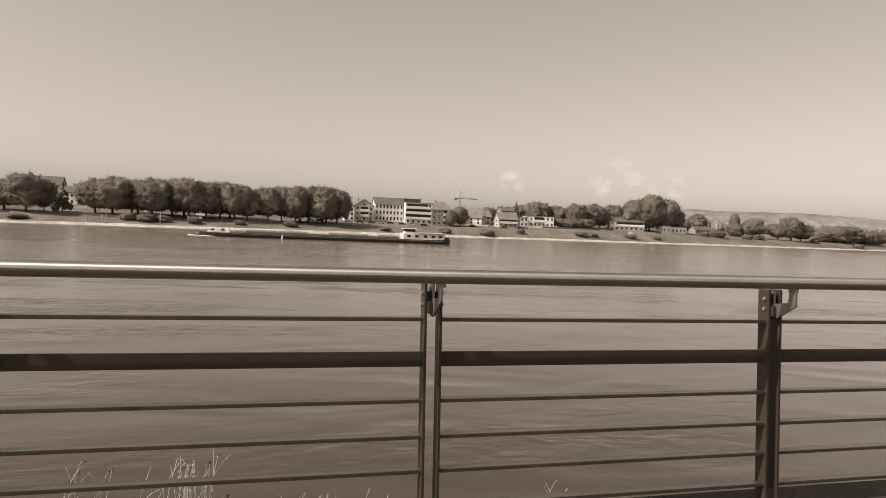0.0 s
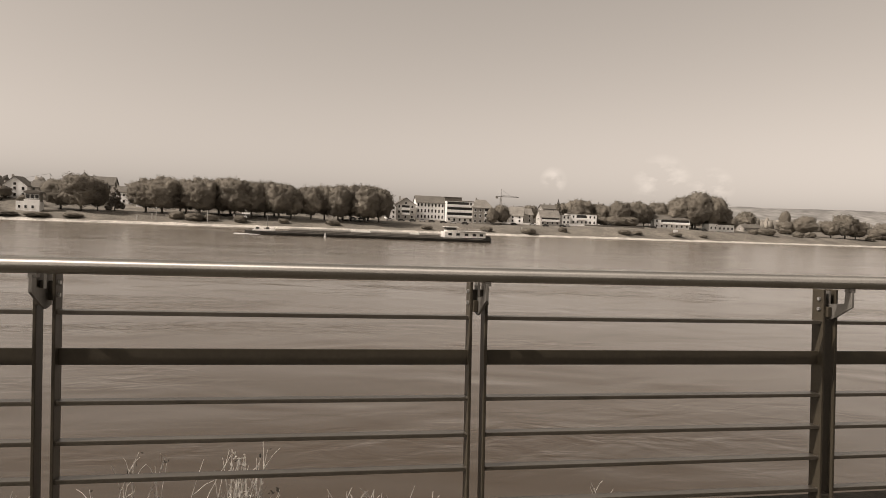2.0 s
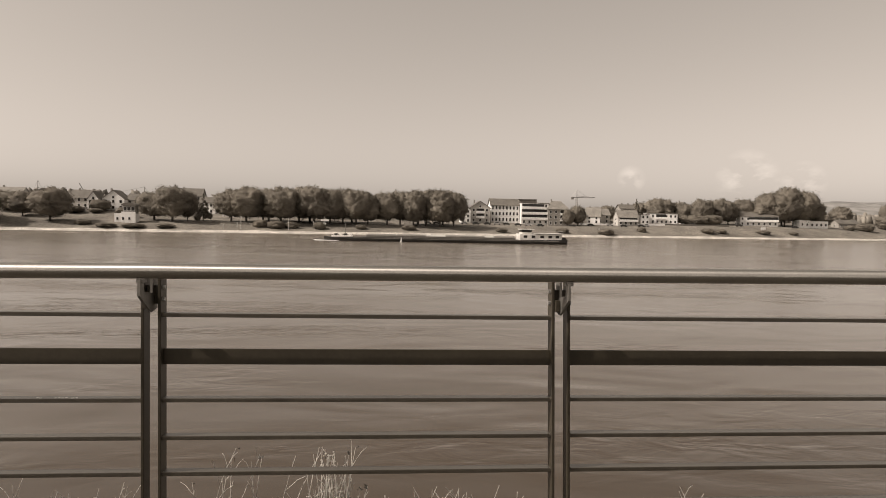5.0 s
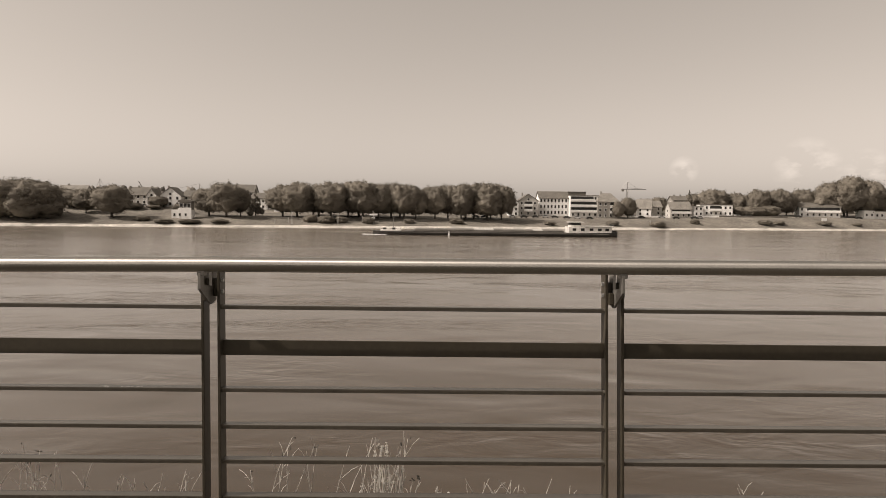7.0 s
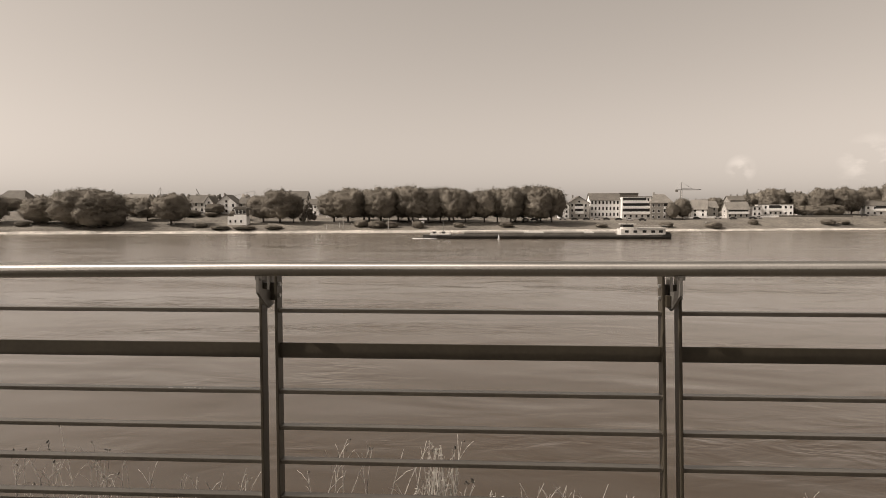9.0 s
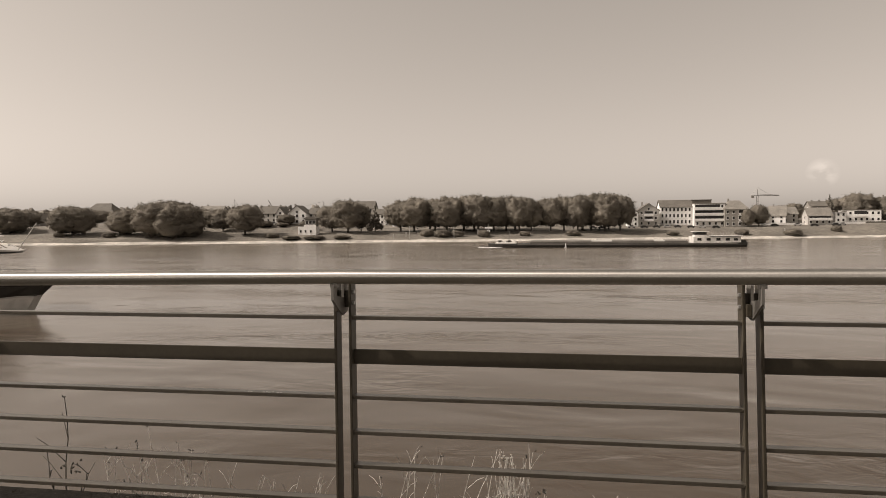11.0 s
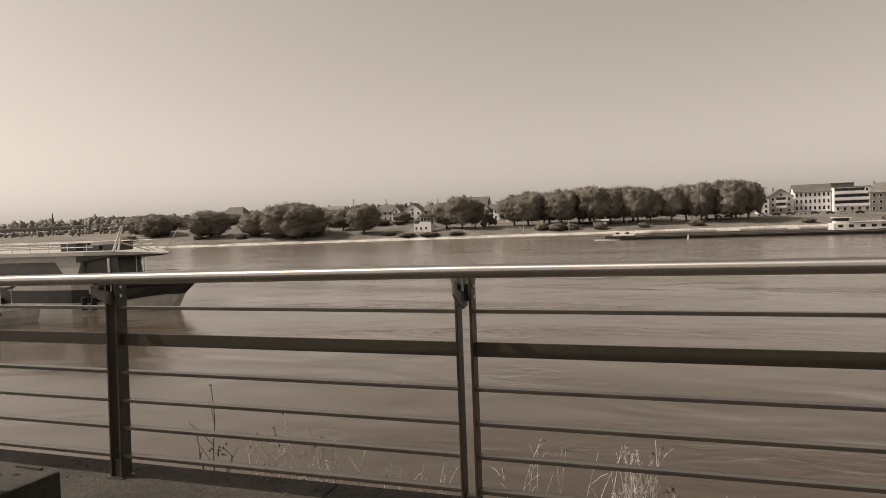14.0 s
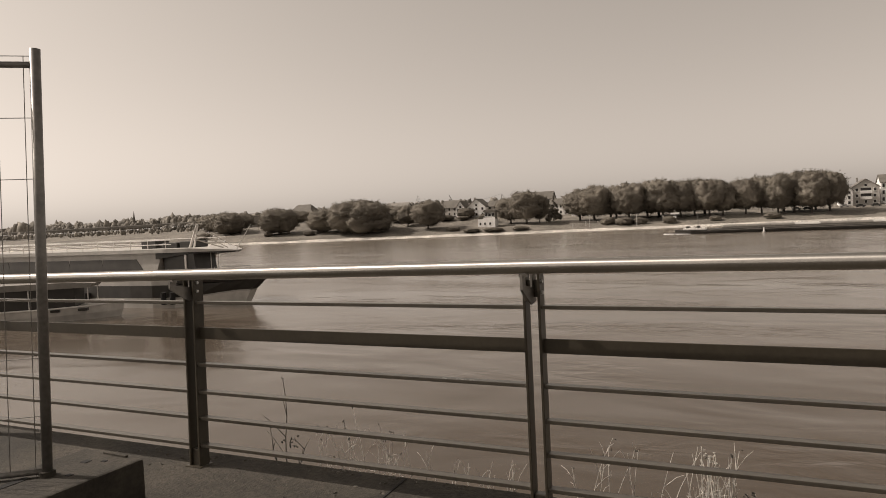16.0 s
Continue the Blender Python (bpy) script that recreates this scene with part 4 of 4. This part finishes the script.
crane(204, 700, 30.5, 20, 6, "slim tower crane far behind the houses")
jc = thing("mobile_crane", pose(-264, 620, height(-264, 620)), "far mobile crane with a raised lattice jib behind roofs", "crane")
gz = height(-264, 620)
bm = bmesh.new()
for o in (-0.35, 0.35):
    rod(bm, (3 + o, 0, 2), (-7 + o * 0.5, 0, 26.5 - gz), 0.22, 0.15, seg=5)
for i in range(9):
    u, v = i / 9, (i + 1) / 9
    rod(bm, (3 - 10 * u - 0.3, 0, 2 + (24.5 - gz) * u), (3 - 10 * v + 0.3, 0, 2 + (24.5 - gz) * v), 0.09, seg=4)
part("jib", bm, "galv", jc)
part("carrier", boxed(-3, 6, -1.5, 1.5, 0, 3, 0.2), "galv", jc)
crane(-316, 640, 24.0, 6, 3, "small tower crane far behind the upstream trees", 20)
crane(-222, 640, 20.5, 8, 34, "slim tower crane far behind the upstream roofs")


def kiosk(x, y):
    z = height(x, y)
    k = thing("river_kiosk", pose(x, y, z), "white two-storey river station with a dark open top", "kiosk")
    part("base", boxed(-4.6, 4.9, 0, 5, -1, 4.2), "white", k)
    part("terrace_wall", boxed(-1.4, 4.9, -0.2, 0.0, -1, 5.0), "white", k)
    part("cabin", boxed(-1.2, 4.4, 1.0, 5, 4.2, 7.9), "tarp", k)
    bm = bmesh.new()
    prism(bm, [(-1.9, 7.8), (5.2, 7.8), (4.9, 8.5), (3.6, 9.0), (1.65, 9.2), (-0.3, 9.0), (-1.6, 8.5)], "y", 0.3, 5.6)
    part("roof", bm, "roof", k, "low arched dark roof")
    for u in (-1.2, 0.6, 2.4):
        window(k, u + 1.0, 5.5, 1.4, 1.7, 1.0)
    for u in (-3.2, -0.6, 2.2):
        window(k, u, 1.2, 0.9, 1.2, 0.0 if u < -1 else -0.2)


kiosk(-120.4, 321)


def marker(x, y, h, label="pale river marker post on the bank", w=0.35):
    z = height(x, y)
    m = thing("marker_post", pose(x, y, z), label, "post", "marker posts on the bank")
    bm = bmesh.new()
    rod(bm, (0, 0, -0.3), (0, 0, h), w * 0.5, w * 0.4, seg=8)
    part("pole", bm, "lamp", m)
    part("cap", boxed(-w * 0.7, w * 0.7, -w * 0.4, w * 0.4, h - 0.9, h), "lamp", m)


for x, y, h in ((-191.6, 313, 5.6), (-180.3, 313, 5.4), (-45.8, 323, 5.4), (-67.4, 320, 5.8), (-75, 318, 2.0), (120, 366, 3.0), (-35, 332, 3.2), (-70, 324, 2.2)):
    marker(x, y, h)
sg = thing("sign_board", pose(238, 402, height(238, 402)), "white river sign board on two legs", "sign")
part("board", boxed(-1.6, 1.6, -0.08, 0.08, 1.0, 4.2), "white", sg)
for u in (-1.2, 1.2):
    part("leg", boxed(u - 0.1, u + 0.1, -0.08, 0.08, -0.3, 1.0), "lamp", sg)
sg = thing("sign_board", pose(-29.5, 331, height(-29.5, 331)), "white signal board with crossed shape on a mast", "sign")
part("board", boxed(-1.9, 1.9, -0.08, 0.08, 3.8, 4.6), "white", sg)
part("lower_board", boxed(-1.0, 0.6, -0.08, 0.08, 2.0, 3.0), "white", sg)
part("mast", boxed(-0.15, 0.15, -0.1, 0.1, -0.3, 3.8), "lamp", sg)


# ---- parked cars and low walls by the houses ----
def car(x, y, paint, label, turn=0):
    z = height(x, y) + 0.12
    c = thing("car", pose(x, y, z, 0, 0, turn), label, "car", "parked cars by the far houses")
    bm = bmesh.new()
    prism(bm, [(-2.1, 0.25), (2.1, 0.25), (2.15, 0.75), (1.2, 0.9), (0.7, 1.42), (-1.1, 1.42), (-1.75, 0.92), (-2.15, 0.8)], "y", -0.85, 0.85)
    bmesh.ops.bevel(bm, geom=bm.edges[:], offset=0.08, segments=2, affect="EDGES")
    part("body", bm, paint, c, smooth=False)
    part("side_window", boxed(-1.2, 0.75, -0.875, 0.875, 0.92, 1.32), "pane", c)
    for u in (-1.3, 1.3):
        for s in (-1, 1):
            bm = bmesh.new()
            rod(bm, (u, s * 0.66, 0.2), (u, s * 0.88, 0.2), 0.32, seg=14)
            part("wheel", bm, "tyre", c)


rng = random.Random(21)
for x, y in ((24, 374), (29, 376), (46, 386), (53, 387), (60, 389), (66, 390), (72, 392), (79, 392), (85, 391), (92, 390), (127, 404), (140, 406), (146, 398), (157, 398), (161, 400), (192, 418), (200, 420), (-150, 350), (-128, 348), (232, 420), (276, 428)):
    light = rng.random() < 0.45
    car(x, y, "car_light" if light else "car_dark", "silver parked car by the riverside houses" if light else "dark parked car by the riverside houses", rng.uniform(-12, 12))


def low_wall(x0, x1, y, h, m, label):
    z0, z1 = height(x0, y), height(x1, y)
    bm = bmesh.new()
    prism(bm, [(x0, z0 - 1), (x1, z1 - 1), (x1, z1 + h), (x0, z0 + h)], "y", y, y + 0.5)
    tagged(part("low_wall", bm, m), label, "wall", kind="structure")


low_wall(-92, -66, 331, 0.9, "roof", "dark low wall along the riverside path")
low_wall(-50, 42, 352, 0.7, "roof", "dark low wall along the riverside path")
low_wall(168, 222, 414, 1.3, "roof", "dark hedge wall before the houses")
low_wall(122, 178, 412, 1.0, "white", "white garden wall")


# ---- motor barge out on the river ----
def barge():
    b = thing("barge", pose(-21.2, 236, WATER) @ Matrix.Diagonal((0.86, 0.92, 0.95, 1)), "long low dark motor barge with white stern cabins", "barge")
    L, W = 100.0, 5.2

    def ring(x, half, top, keel, flare=1.0):
        return [(x, -half * flare, top), (x, -half, top * 0.4), (x, -half * 0.9, keel), (x, half * 0.9, keel), (x, half, top * 0.4), (x, half * flare, top)]
    rings = [ring(0.0, 0.5, 1.5, 0.2, 1.6), ring(2.5, 2.6, 1.4, -0.4, 1.25), ring(6, 4.4, 1.35, -0.8, 1.08), ring(11, W, 1.35, -1), ring(16, W, 1.5, -1), ring(78, W, 1.45, -1), ring(90, W, 1.55, -1), ring(97, W * 0.9, 1.7, -0.8), ring(L, W * 0.7, 1.9, -0.2)]
    part("hull", loft(bmesh.new(), rings), "hull", b)
    for s in (-1, 1):
        part("rubbing_strake", boxed(12, 96, s * (W + 0.01), s * (W + 0.14), 1.05, 1.3), "hatch", b)
    bm = bmesh.new()
    prism(bm, [(-4.3, 1.3), (4.3, 1.3), (4.3, 2.1), (-4.3, 2.1)], "x", 17, 78)
    part("coaming", bm, "hatch", b)
    for i in range(15):
        x = 17.5 + i * 4.0
        bm = bmesh.new()
        prism(bm, [(-4.4, 2.1), (4.4, 2.1), (4.2, 2.45), (0, 2.7), (-4.2, 2.45)], "x", x, x + 3.8)
        part("hatch_cover", bm, "hatch" if i not in (6, 7, 12) else "cream", b)
    part("forecastle", boxed(3.2, 11.5, -3.6, 3.6, 1.3, 1.9, 0.1), "hull_white", b)
    for i in range(4):
        part("winch", boxed(4.2 + 1.9 * i, 5.4 + 1.9 * i, -1.5, 1.2, 1.9, 2.6, 0.1), "hull_white" if i % 2 else "hull", b)
    bm = bmesh.new()
    rod(bm, (8.5, 0, 2.2), (8.5, 0, 6.6), 0.10, seg=6)
    rod(bm, (8.5, -0.9, 5.9), (8.5, 0.9, 5.9), 0.06, seg=5)
    part("bow_mast", bm, "galv", b)
    cab = part("cabin", boxed(80, 97.5, -4.2, 4.2, 1.4, 3.7, 0.12), "hull_white", b, "white crew cabin")
    for x in (82.2, 85.6, 89.2, 92.6, 95.6):
        part("window", boxed(x - 0.75, x + 0.75, -4.26, -4.18, 2.3, 3.2), "pane", cab)
    part("cabin_roof", boxed(86, 98, -4.6, 4.6, 3.85, 4.05), "hull_white", b)
    wh = part("wheelhouse", boxed(81.0, 85.4, -2.4, 2.4, 3.7, 4.3, 0.06), "hull_white", b)
    part("glazing", boxed(81.1, 85.3, -2.35, 2.35, 4.3, 5.3), "pane", wh)
    part("roof", boxed(80.4, 86.2, -2.9, 2.9, 5.3, 5.55), "hull_white", wh)
    bm = bmesh.new()
    rod(bm, (83, 0, 5.5), (83, 0, 8.0), 0.09, seg=6)
    rod(bm, (83, -1.2, 7.0), (83, 1.2, 7.0), 0.06, seg=5)
    part("radar_mast", bm, "galv", b)
    bm = bmesh.new()
    for i in range(13):
        rod(bm, (86 + i, -4.4, 4.05), (86 + i, -4.4, 4.9), 0.03, seg=4)
    rod(bm, (86, -4.4, 4.9), (98, -4.4, 4.9), 0.035, seg=4)
    part("rail", bm, "lamp", b)
    part("stern_bulwark", boxed(97.6, 99.6, -3.6, 3.6, 1.6, 2.5, 0.1), "hull", b)
    bm = bmesh.new()
    for i in range(26):
        u = i / 25
        bmesh.ops.create_icosphere(bm, subdivisions=1, radius=1, matrix=pose(-3.5 + 9 * u, -2.0 - 3.0 * u + random.uniform(-0.4, 0.4), 0.05) @ Matrix.Diagonal((0.9, 0.5, 0.22 * (1 - 0.6 * u), 1)))
    part("bow_wave", bm, "foam", b, "white foam at the bow", smooth=True)


barge()

# channel buoy
bu = thing("buoy", pose(5.5, 226, WATER), "small pale channel buoy floating in the river", "buoy")
bm = bmesh.new()
rod(bm, (0, 0, -0.4), (0, 0, 0.35), 0.45, 0.45, seg=12)
part("float", bm, "lamp", bu)
bm = bmesh.new()
rod(bm, (0, 0, 0.35), (0, 0, 1.6), 0.28, 0.14, seg=10)
part("topmark", bm, "foam", bu)


# ---- passenger ship moored upstream, its end towards us ----
def ship():
    s = thing("passenger_ship", pose(0, 0, -0.5), "moored white and dark river passenger ship with large tinted windows", "ship")
    y0, y1 = 52.0, 61.5
    mid, half = (y0 + y1) / 2, (y1 - y0) / 2

    def taper(x, full=-64.0, tip=-48.0, least=0.08):
        u = smooth01((x - full) / (tip - full))
        return half * (1 - (1 - least) * u * u)

    def band(name, zs, material, xs, label="", grow=(0, 0), rise=(0, 0)):
        """One strake of the hull; rise lifts its edges towards the end of the ship."""
        rings = []
        for x in xs:
            k = taper(x)
            u = smooth01((x + 55.5) / 5.2)
            lo, hi = zs[0] + rise[0] * u, zs[1] + rise[1] * u
            rings.append([(x + grow[0] * u, mid - k, lo), (x + grow[1] * u, mid - k, hi), (x + grow[1] * u, mid + k, hi), (x + grow[0] * u, mid + k, lo)])
        return part(name, loft(bmesh.new(), rings), material, s, label)

    xs = [-140, -100, -72, -66, -62, -59, -56.5, -54.5, -52.3, -50.6, -49.2]
    band("boot_top", (-7.6, -6.55), "hull", xs, "dark boot-top at the waterline", (-1.2, -0.7))
    band("lower_hull", (-6.55, -5.45), "hull_cream", xs[:7], "pale lower hull")
    band("bow_plate", (-6.55, -5.45), "ship_white", xs[6:], "grey plate under the raked end", (-0.7, 0.3), (0, 0.55))
    band("rim", (-5.45, -5.3), "hull_cream", xs, "pale rubbing rim", (0.35, 0.4), (0.55, 0.55))
    band("hull_band", (-5.3, -3.95), "hull", xs, "dark hull band", (0.4, 1.6), (0.55, 0.15))
    band("sheer_strake", (-3.95, -3.2), "hull_cream", xs[:7], "pale sheer strake")
    band("foredeck", (-3.8, -3.0), "hull", xs[6:], "dark deck overhang", (1.6, 3.2))
    # the saloon: a pale wall with a raked end and a band of tinted glass
    w0, w1 = y0 + 0.5, y1 - 0.5
    bm = bmesh.new()
    prism(bm, [(-140, -3.0), (-58.6, -3.0), (-57.6, -0.75), (-57.2, -0.4), (-140, -0.4)], "y", w0, w1)
    part("saloon", bm, "hull_cream", s, "cream saloon wall")
    x = -61.2
    i = 0
    while x > -126:
        bm = bmesh.new()
        e = 0.9 if i == 0 else 0.0
        prism(bm, [(x - 5.4, -2.55), (x + e + 0.2, -2.55), (x - 0.1, -1.05), (x - 5.4, -1.05)], "y", w0 - 0.05, w0 + 0.02)
        part("saloon_window", bm, "glass_dark", s, "tinted window")
        x -= 5.48
        i += 1
    bm = bmesh.new()
    prism(bm, [(-140, y0 + 0.2), (-57, y0 + 0.2), (-54, y0 + 0.7), (-49.0, 54.6), (-49.6, 56.2), (-55.5, 61.2), (-140, 61.2)], "z", -0.42, -0.02)
    for v in bm.verts:
        if v.co.x > -52:
            v.co.z = -0.42 + (v.co.z + 0.42) * 0.25 - 0.06
    part("sun_deck", bm, "hull_cream", s, "pale sun deck with a thin overhanging end")
    # dark sheet below the pale deck: the overhang's shade put in as colour
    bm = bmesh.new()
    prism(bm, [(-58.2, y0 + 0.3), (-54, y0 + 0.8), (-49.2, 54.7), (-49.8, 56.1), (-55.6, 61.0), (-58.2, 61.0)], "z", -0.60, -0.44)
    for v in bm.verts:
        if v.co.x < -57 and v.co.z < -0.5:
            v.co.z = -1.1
    part("eave", bm, "hull", s, "dark sheet under the overhang, its shade put in as paint")
    # no glass here: hull paint gives the recess under the roof its shade
    bm = bmesh.new()
    prism(bm, [(-57.3, -2.75), (-53.1, -2.6), (-53.4, -0.62), (-57.9, -1.0)], "y", w0 + 0.4, 56.0)
    part("lounge", bm, "hull", s, "solid dark block painted for the shaded recess of the end lounge")
    part("lounge_post", boxed(-54.6, -54.35, w0 + 0.28, w0 + 0.39, -2.2, -0.7), "hull_white", s)
    part("lounge_sill", boxed(-58.5, -52.6, w0 + 0.2, 57.5, -3.0, -2.77, 0.04), "hull_cream", s)
    for u in (-52.6, -51.6):
        bm = bmesh.new()
        rod(bm, (u, 54.6, -3.0), (u, 54.6, -0.5), 0.045, seg=6)
        part("stanchion", bm, "hull_white", s)
    bm = bmesh.new()
    for z in (-2.6, -2.2):
        rod(bm, (-52.2, 54.6, z), (-48.8, 56.4, z), 0.03, seg=5)
    for u in (0, 0.5, 1):
        p = Vector((-52.2, 54.6, -3.0)).lerp(Vector((-48.8, 56.4, -3.0)), u)
        rod(bm, p, p + Vector((0, 0, 0.8)), 0.03, seg=5)
    part("bow_rail", bm, "lamp", s)
    # sun-deck railing
    bm = bmesh.new()
    for z in (0.45, 0.92):
        rod(bm, (-130, y0 + 0.6, z), (-56.2, y0 + 0.6, z), 0.045, seg=6)
    part("deck_rail", bm, "hull_white", s)
    x = -57
    while x > -128:
        bm = bmesh.new()
        rod(bm, (x, y0 + 0.6, 0), (x, y0 + 0.6, 0.92), 0.04, seg=6)
        part("rail_post", bm, "hull_white", s)
        x -= 2.6
    bm = bmesh.new()
    for z in (0.45, 0.92):
        rod(bm, (-130, y1 - 0.6, z), (-56.2, y1 - 0.6, z), 0.045, seg=6)
    part("deck_rail", bm, "hull_white", s)
    # folded mast, flag staff and stays
    bm = bmesh.new()
    rod(bm, (-54.9, 54, 0.0), (-53.7, 54, 2.5), 0.14, 0.10, seg=8)
    rod(bm, (-54.3, 54, 0.0), (-53.6, 54, 2.4), 0.10, 0.08, seg=8)
    part("mast", bm, "hull_white", s)
    bm = bmesh.new()
    rod(bm, (-48.9, 54.5, -0.3), (-46.9, 54.5, 2.2), 0.05, 0.035, seg=6)
    part("staff", bm, "hull_white", s)
    bm = bmesh.new()
    rod(bm, (-54.2, 54, 0.9), (-50.6, 54.4, -0.1), 0.07, seg=6)
    rod(bm, (-53.8, 54, 1.3), (-52.2, 54.2, 0.9), 0.06, seg=6)
    rod(bm, (-52.2, 54.2, 0.9), (-50.0, 54.4, -0.1), 0.05, seg=6)
    part("stay", bm, "rope", s)
    for x0, h in ((-61.4, 0.9), (-58.2, 0.6), (-55.6, 0.7)):
        part("deck_locker", boxed(x0 - 1.3, x0 + 0.9, 54.5, 56.5, 0.0, h, 0.08), "hull", s, "dark locker on the sun deck")
    # fenders and mooring gear on the dark side
    for x0, yy in ((-57.3, 52.2), (-56.3, 52.5), (-68.5, 51.7)):
        bm = bmesh.new()
        rod(bm, (x0, yy, -6.0), (x0, yy, -4.7), 0.28, seg=10)
        part("fender", bm, "tyre", s)
    bm = bmesh.new()
    rod(bm, (-50.6, 56.2, -4.7), (-48.6, 56.2, -4.7), 0.09, seg=6)
    rod(bm, (-50.0, 56.2, -5.6), (-49.7, 56.2, -4.2), 0.12, seg=6)
    part("stem_fitting", bm, "hull", s, "dark fitting on the stem")


ship()


def light_chain():
    """A string of pale bulbs from the ship's mast along and down to its end."""
    c = thing("light_chain", pose(0, 0, -0.5), "string of pale bulbs hung from the ship mast", "light chain")
    a, m, e = Vector((-100, 54, 2.7)), Vector((-53.6, 54, 2.45)), Vector((-49.6, 55, -0.05))
    bm = bmesh.new()
    pts = []
    for p, q, n, sag in ((a, m, 26, 0.35), (m, e, 7, 0.12)):
        for i in range(n):
            u = i / n
            pts.append(p.lerp(q, u) - Vector((0, 0, sag * 4 * u * (1 - u))))
    pts.append(e)
    for p, q in zip(pts, pts[1:]):
        rod(bm, p, q, 0.012, seg=4)
    part("wire", bm, "hull", c)
    for i, p in enumerate(pts[1:-1]):
        if i % 3 == 1 and i < 14:
            continue
        bm = bmesh.new()
        bmesh.ops.create_icosphere(bm, subdivisions=2, radius=0.09, matrix=Matrix.Translation(p - Vector((0, 0, 0.09))))
        part("bulb", bm, "foam", c)
    for x in (-100,):
        bm = bmesh.new()
        rod(bm, (x, 54, 0), (x, 54, 2.75), 0.07, seg=6)
        part("pole", bm, "lamp", c)


light_chain()


def launch():
    b = thing("motor_launch", pose(-57.6, 47.4, WATER, 0, 0, 38), "small white motor launch with a grey awning, moored beside the ship", "boat")
    rings = []
    for u, half, top in ((0, 0.15, 1.5), (-1.2, 1.1, 1.42), (-3, 1.8, 1.35), (-6, 2.2, 1.28), (-14, 2.3, 1.25), (-20, 2.1, 1.3)):
        rings.append([(u, -half * 1.06, top), (u - 0.1, -half, top * 0.45), (u - 0.5, -half * 0.8, -0.4), (u - 0.5, half * 0.8, -0.4), (u - 0.1, half, top * 0.45), (u, half * 1.06, top)])
    part("hull", loft(bmesh.new(), rings), "ship_white", b)
    bm = bmesh.new()
    for (u, h, t), (u2, h2, t2) in zip(((0, 0.16, 1.5), (-1.2, 1.17, 1.42), (-3, 1.91, 1.35), (-6, 2.33, 1.28), (-14, 2.44, 1.25)), ((-1.2, 1.17, 1.42), (-3, 1.91, 1.35), (-6, 2.33, 1.28), (-14, 2.44, 1.25), (-20, 2.23, 1.3))):
        for s in (-1, 1):
            rod(bm, (u, s * h, t), (u2, s * h2, t2), 0.09, seg=6)
    part("gunwale", bm, "hull_white", b)
    for u in (-3.2, -5.6):
        part("hawse", boxed(u - 0.4, u + 0.4, -2.45, -1.5, 0.95, 1.2), "hull", b)
    bm = bmesh.new()
    prism(bm, [(-2.2, 3.55), (-5, 3.75), (-20, 3.75), (-20, 3.2), (-2.6, 3.15)], "y", -1.9, 1.9)
    part("awning", bm, "tarp", b, "grey canvas awning")
    # closed box whose near-black colour stands for the shade beneath the awning
    part("cabin", boxed(-19.5, -4.0, -1.7, 1.7, 1.2, 3.15), "hull", b, "solid dark box painted for the shade inside the open cabin")
    for u in (-2.8, -8, -13, -18):
        for s in (-1, 1):
            bm = bmesh.new()
            rod(bm, (u, s * 1.8, 1.3), (u, s * 1.8, 3.3), 0.05, seg=6)
            part("stanchion", bm, "hull_white", b)


launch()
